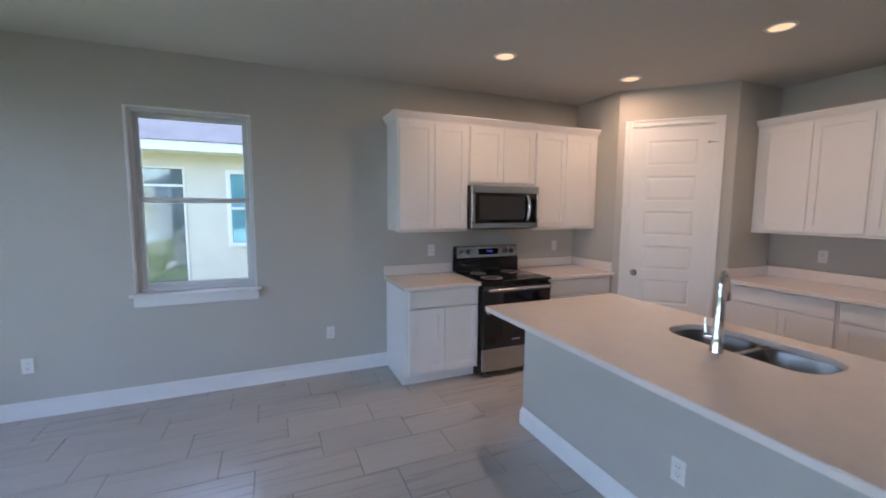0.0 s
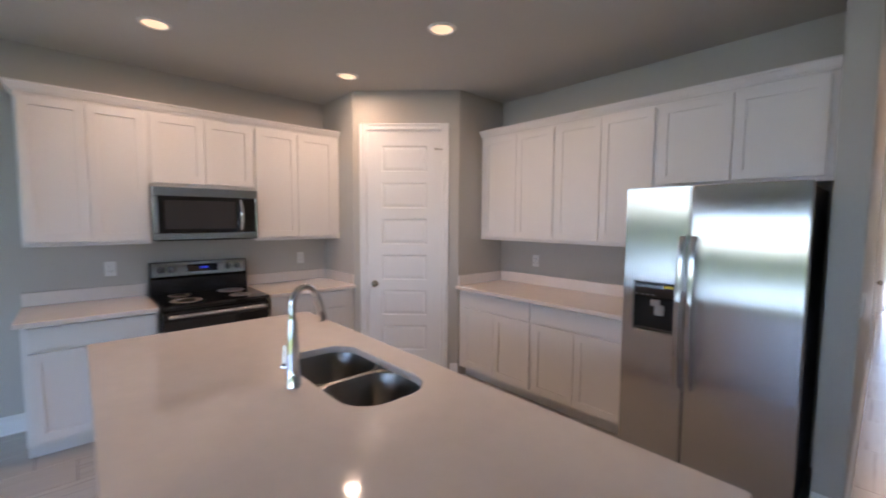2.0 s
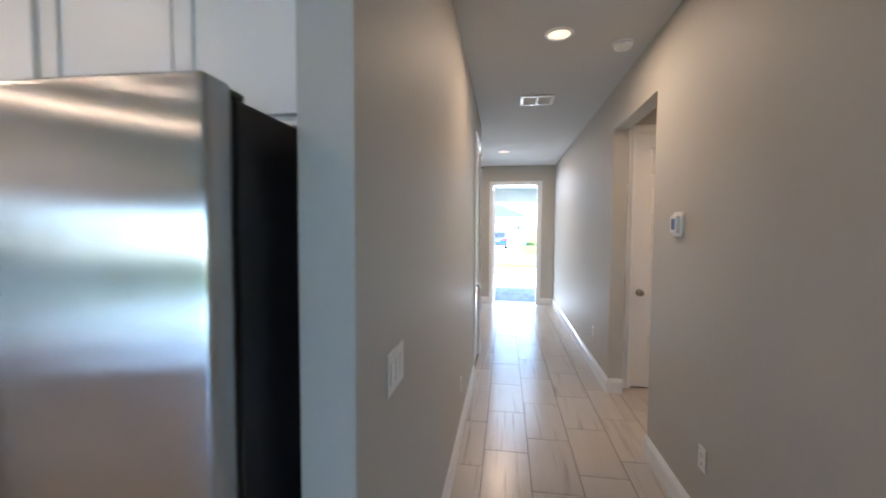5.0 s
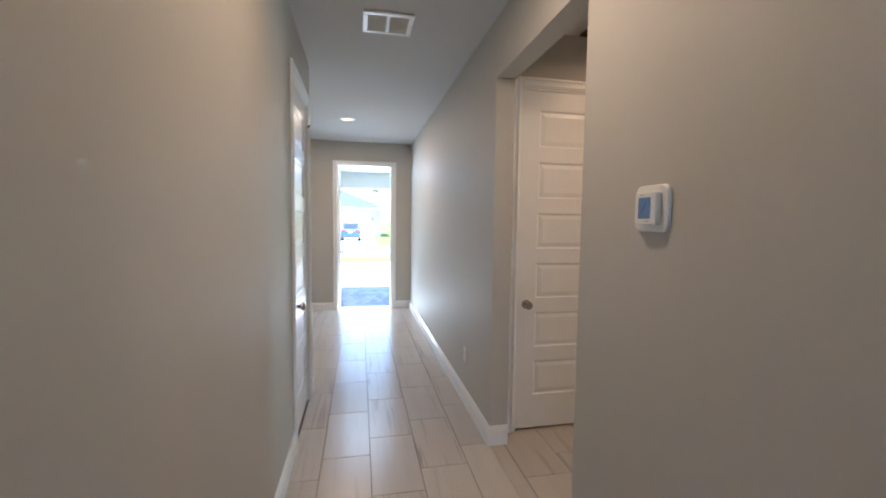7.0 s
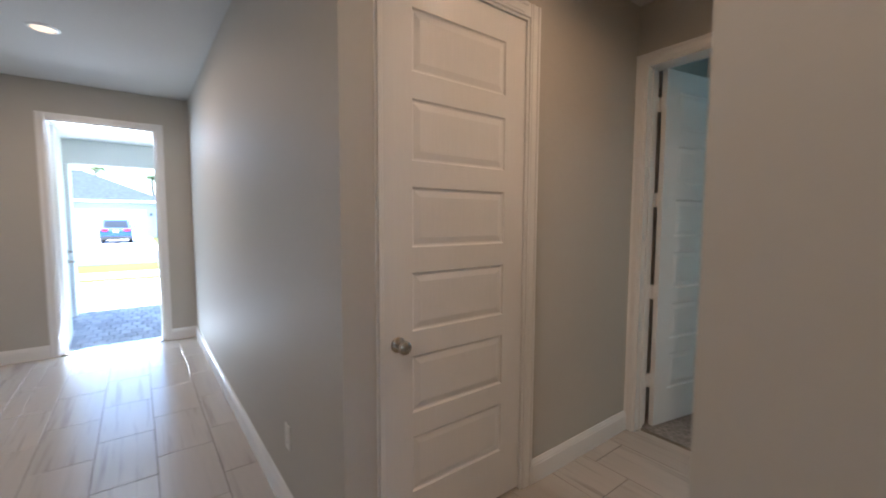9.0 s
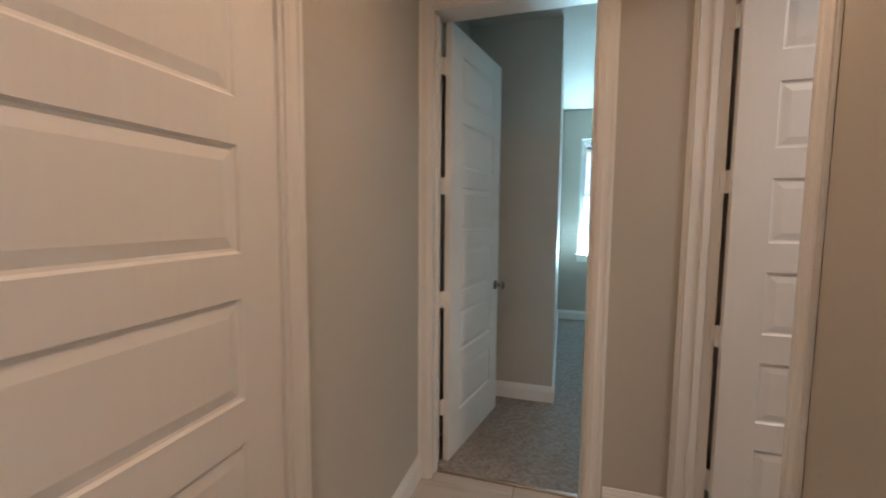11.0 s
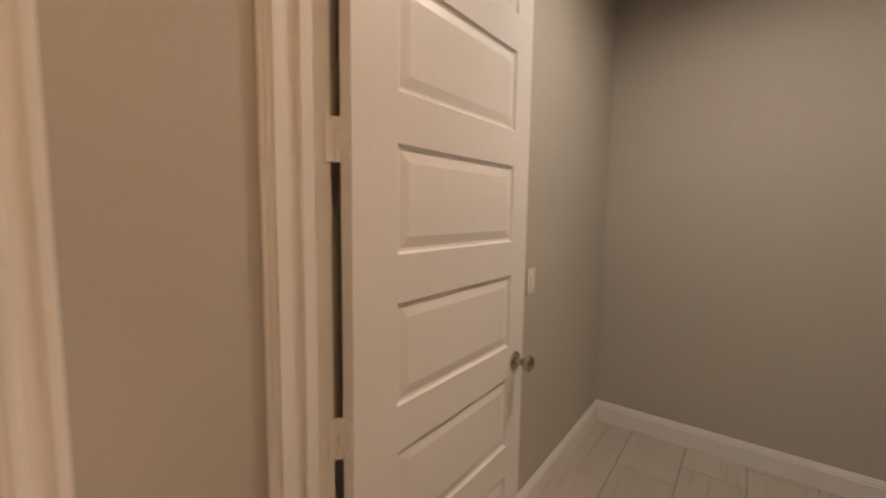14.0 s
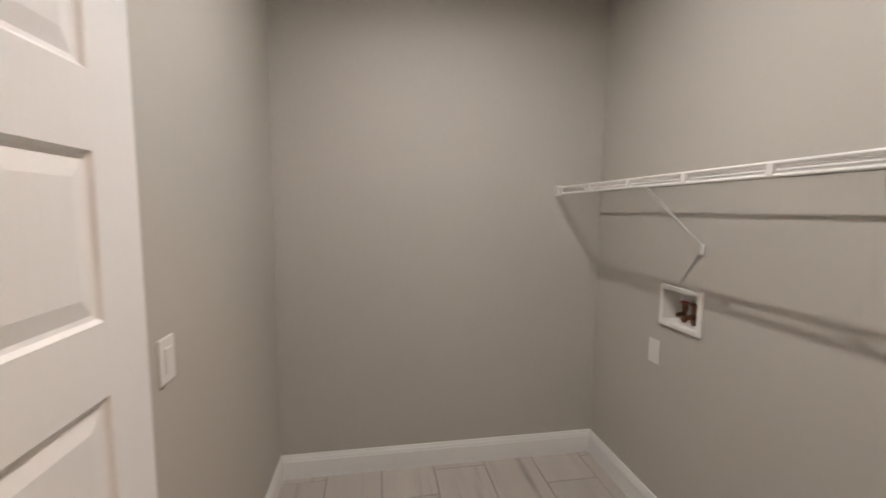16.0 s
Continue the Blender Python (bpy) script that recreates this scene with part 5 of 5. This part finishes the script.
# house and car across the road
fh = at_base("house", 58, 5, -0.36, "pale grey house with two-car garage across the road", "house")
part("wall", wall_mesh('y', 52, 52.2, -2.6, 15, -0.36, 2.95, [(-1.3, 3.9, -0.4, 2.15)]), M_GREY_EXT, fh, "pale blue-grey stucco front wall")
part("wall", cube(52.21, -2.6, -0.36, 64, -2.4, 2.95), M_GREY_EXT, fh)
part("roof", hip_roof(52, -2.6, 64, 15, 2.95, 3.0, 0.5), M_SHINGLE, fh, "grey shingle hip roof")
part("fascia", cube(51.46, -3.1, 2.78, 51.5, 15.5, 2.96), M_WHITE_EXT, fh)
gd = part("garage_door", cube(52.08, -1.29, -0.35, 52.13, 3.89, 2.14), M_WHITE_EXT, fh, "white sectional garage door")
for k in range(4):
    for j in range(4):
        part("panel", cube(52.05, -1.2 + j * 1.28, -0.28 + k * 0.61, 52.079, -0.05 + j * 1.28, 0.25 + k * 0.61, 0.01), M_WHITE_EXT, gd)
part("coach_lamp", cube(51.85, -1.75, 1.55, 51.995, -1.6, 1.85, 0.02), M_DARK, fh)

car = at_base("parked_car", 44, 0.57, -0.335, "metallic blue sport utility vehicle parked on the driveway", "car")
cy, cx = 0.57, 41.9
prof = [(0.0, 0.30), (-0.02, 0.62), (0.06, 0.95), (0.18, 1.05), (0.52, 1.60), (0.80, 1.68), (2.6, 1.66), (3.25, 1.12), (4.35, 0.98), (4.55, 0.70), (4.55, 0.32)]
bm = bmesh.new()


def half_width(z):
    return 0.90 if z < 1.0 else 0.90 - 0.30 * (z - 1.0)


va = [bm.verts.new((cx + x, cy - half_width(z), z - 0.335)) for x, z in prof]
vb = [bm.verts.new((cx + x, cy + half_width(z), z - 0.335)) for x, z in prof]
for k in range(len(prof)):
    k2 = (k + 1) % len(prof)
    bm.faces.new((va[k], va[k2], vb[k2], vb[k]))
bm.faces.new(va[::-1]), bm.faces.new(vb)
bmesh.ops.recalc_face_normals(bm, faces=bm.faces)
bmesh.ops.bevel(bm, geom=bm.edges[:], offset=0.05, segments=3, affect='EDGES')
part("body", bm, M_CAR, car, "glossy blue body", True)
bm = bmesh.new()
v = [bm.verts.new(p) for p in ((cx + 0.21, cy - 0.68, 0.76), (cx + 0.21, cy + 0.68, 0.76), (cx + 0.47, cy + 0.60, 1.20), (cx + 0.47, cy - 0.60, 1.20))]
bm.faces.new(v)
bmesh.ops.translate(bm, verts=bm.verts, vec=(-0.03, 0, 0.01))
part("rear_window", bm, M_CARGLASS, car)
for s in (-1, 1):
    part("tail_lamp", cube(cx - 0.03, cy + s * 0.60 - 0.18, 0.50, cx + 0.10, cy + s * 0.60 + 0.18, 0.68, 0.03, 2), M_TAIL, car, "red tail lamp")
    part("mirror", cube(cx + 2.85, cy + s * 1.0 - 0.10, 0.72, cx + 3.0, cy + s * 1.0 + 0.10, 0.86, 0.03, 2), M_CAR, car)
    for wx in (0.85, 3.65):
        bm = rod(bmesh.new(), (cx + wx, cy + s * 0.66, 0.0), (cx + wx, cy + s * 0.89, 0.0), 0.335, 28)
        wl = part("wheel", bm, M_TYRE, car, "black tyre", True)
        part("rim", rod(bmesh.new(), (cx + wx, cy + s * 0.89, 0.0), (cx + wx, cy + s * 0.895, 0.0), 0.22, 20), M_STEEL, wl)
part("number_plate", cube(cx - 0.035, cy - 0.16, 0.42, cx - 0.012, cy + 0.16, 0.56, 0.005), M_PLASTIC, car)
part("bumper", cube(cx - 0.06, cy - 0.85, -0.06, cx + 0.10, cy + 0.85, 0.16, 0.04, 2), M_DARK, car)


def palm(x, y, h, crown, seed, label):
    rnd = random.Random(seed)
    ob = at_base("palm_tree", x, y, -0.36, label, "tree", "palm trees across the road")
    pts = [(x + 0.15 * math.sin(k * 0.6), y + 0.1 * math.cos(k * 0.8), -0.36 + h * k / 8) for k in range(9)]
    part("trunk", tube(bmesh.new(), pts, [0.22 - 0.012 * k for k in range(9)], 10), M_BARK, ob, "", True)
    bm = bmesh.new()
    top = Vector(pts[-1])
    for f in range(26):
        a, el = rnd.uniform(0, 2 * math.pi), rnd.uniform(-0.3, 1.2)
        L = crown * rnd.uniform(0.75, 1.1)
        prev = None
        side = Vector((-math.sin(a), math.cos(a), 0))
        for k in range(9):
            u = k / 8
            p = top + Vector((math.cos(a) * math.cos(el), math.sin(a) * math.cos(el), math.sin(el))) * L * u + Vector((0, 0, -0.75 * L * u * u))
            if prev is not None:
                for s in (-1, 1):
                    ln = crown * 0.30 * math.sin(math.pi * min(1, u * 0.9 + 0.12))
                    tip = prev + side * s * ln + (p - prev) * 0.9 + Vector((0, 0, -0.25 * ln))
                    bm.faces.new((bm.verts.new(prev), bm.verts.new(p), bm.verts.new(tip)))
            prev = p
    part("crown", bm, M_LEAF, ob, "green palm fronds")


palm(68, -2.4, 6.6, 1.7, 3, "tall palm tree beyond the house")
palm(74, 3.2, 8.6, 2.2, 5, "tall bare palm tree behind the roof")

# ---- porch pavers ----
first = None
for row in range(12):
    for col in range(24):
        x = 12.13 + row * 0.21
        y = -1.95 + col * 0.114 + (row % 2) * 0.057
        if first is None:
            first = part("paver", cube(-0.101, -0.053, 0, 0.101, 0.053, 0.03, 0.004), M_PAVER, bpy.data.objects["porch_slab"])
            ob = first
        else:
            ob = new("paver", first.data)
            ob.parent = first.parent
        ob.matrix_basis = pose(x, y, -0.0645)

# ---- floor tiles ----
TX, TY, OX, OY = 0.602, 0.2965, 0.060, -0.915
SHIFT = {0: 0.0, 1: 0.401, 2: 0.2}
JOINT, TH = 0.0035, 0.004
REGIONS = [(-2.10, -1.11, 11.84, 0.155), (-2.10, 0.155, 4.92, 4.25), (-2.10, -4.50, 3.90, -1.11), (8.58, 0.155, 11.84, 1.90),
           (6.375, -3.20, 7.585, -1.11), (4.02, -3.235, 6.375, -1.415), (6.745, -3.262, 7.515, -3.20), (7.585, -2.15, 7.705, -1.337)]


def tile_mesh(w, d):
    bm = bmesh.new()
    c = 0.0012
    lo = [bm.verts.new((sx * w / 2, sy * d / 2, -0.006)) for sx, sy in ((-1, -1), (1, -1), (1, 1), (-1, 1))]
    mi = [bm.verts.new((sx * w / 2, sy * d / 2, -c)) for sx, sy in ((-1, -1), (1, -1), (1, 1), (-1, 1))]
    hi = [bm.verts.new((sx * (w / 2 - c), sy * (d / 2 - c), 0)) for sx, sy in ((-1, -1), (1, -1), (1, 1), (-1, 1))]
    for a, b in ((lo, mi), (mi, hi)):
        for k in range(4):
            bm.faces.new((a[k], a[(k + 1) % 4], b[(k + 1) % 4], b[k]))
    bm.faces.new(hi)
    me = bpy.data.meshes.new("tile")
    bm.to_mesh(me)
    bm.free()
    me.materials.append(M_TILE)
    return me


meshes = {}
near, far = [], []
for k in range(-9, 19):
    y0, y1 = OY + k * TY + JOINT / 2, OY + (k + 1) * TY - JOINT / 2
    for j in range(-9, 21):
        x0 = OX + SHIFT[k % 3] + j * TX + JOINT / 2
        x1 = x0 + TX - JOINT
        for r in REGIONS:
            a0, b0, a1, b1 = max(x0, r[0]), max(y0, r[1]), min(x1, r[2]), min(y1, r[3])
            if a1 - a0 > 0.012 and b1 - b0 > 0.012:
                spot = ((a0 + a1) / 2, (b0 + b1) / 2, a1 - a0, b1 - b0)
                inside = (-2.0 < spot[0] < 1.95 and spot[1] > 1.0) or (spot[0] > 2.6 and -1.3 < spot[1] < 3.9) or (spot[0] > 4.0 and spot[1] < -1.1)
                (near if inside else far).append(spot)
near.sort(key=lambda s: (s[0] - 5.0) ** 2 * 0.25 + s[1] ** 2)
far += near[300:]
for x, y, w, d in near[:300]:
    key = (round(w, 3), round(d, 3))
    if key not in meshes:
        meshes[key] = tile_mesh(w, d)
    ob = new("tile", meshes[key])
    ob.parent = floor
    ob.location = (x, y, 0)
verts, faces = [], []
for x, y, w, d in far:
    n0 = len(verts)
    for z, c in ((-0.006, 0), (-0.0012, 0), (0, 0.0012)):
        verts += [(x + sx * (w / 2 - c), y + sy * (d / 2 - c), z) for sx, sy in ((-1, -1), (1, -1), (1, 1), (-1, 1))]
    for lev in (0, 4):
        faces += [(n0 + lev + k, n0 + lev + (k + 1) % 4, n0 + lev + 4 + (k + 1) % 4, n0 + lev + 4 + k) for k in range(4)]
    faces.append((n0 + 8, n0 + 9, n0 + 10, n0 + 11))
me = bpy.data.meshes.new("tile_field")
me.from_pydata(verts, [], faces)
me.materials.append(M_TILE)
tf = new("tile_field", me)
tf.parent = floor
tagged(tf, "greige veined porcelain tiles farther off", kind="stuff")
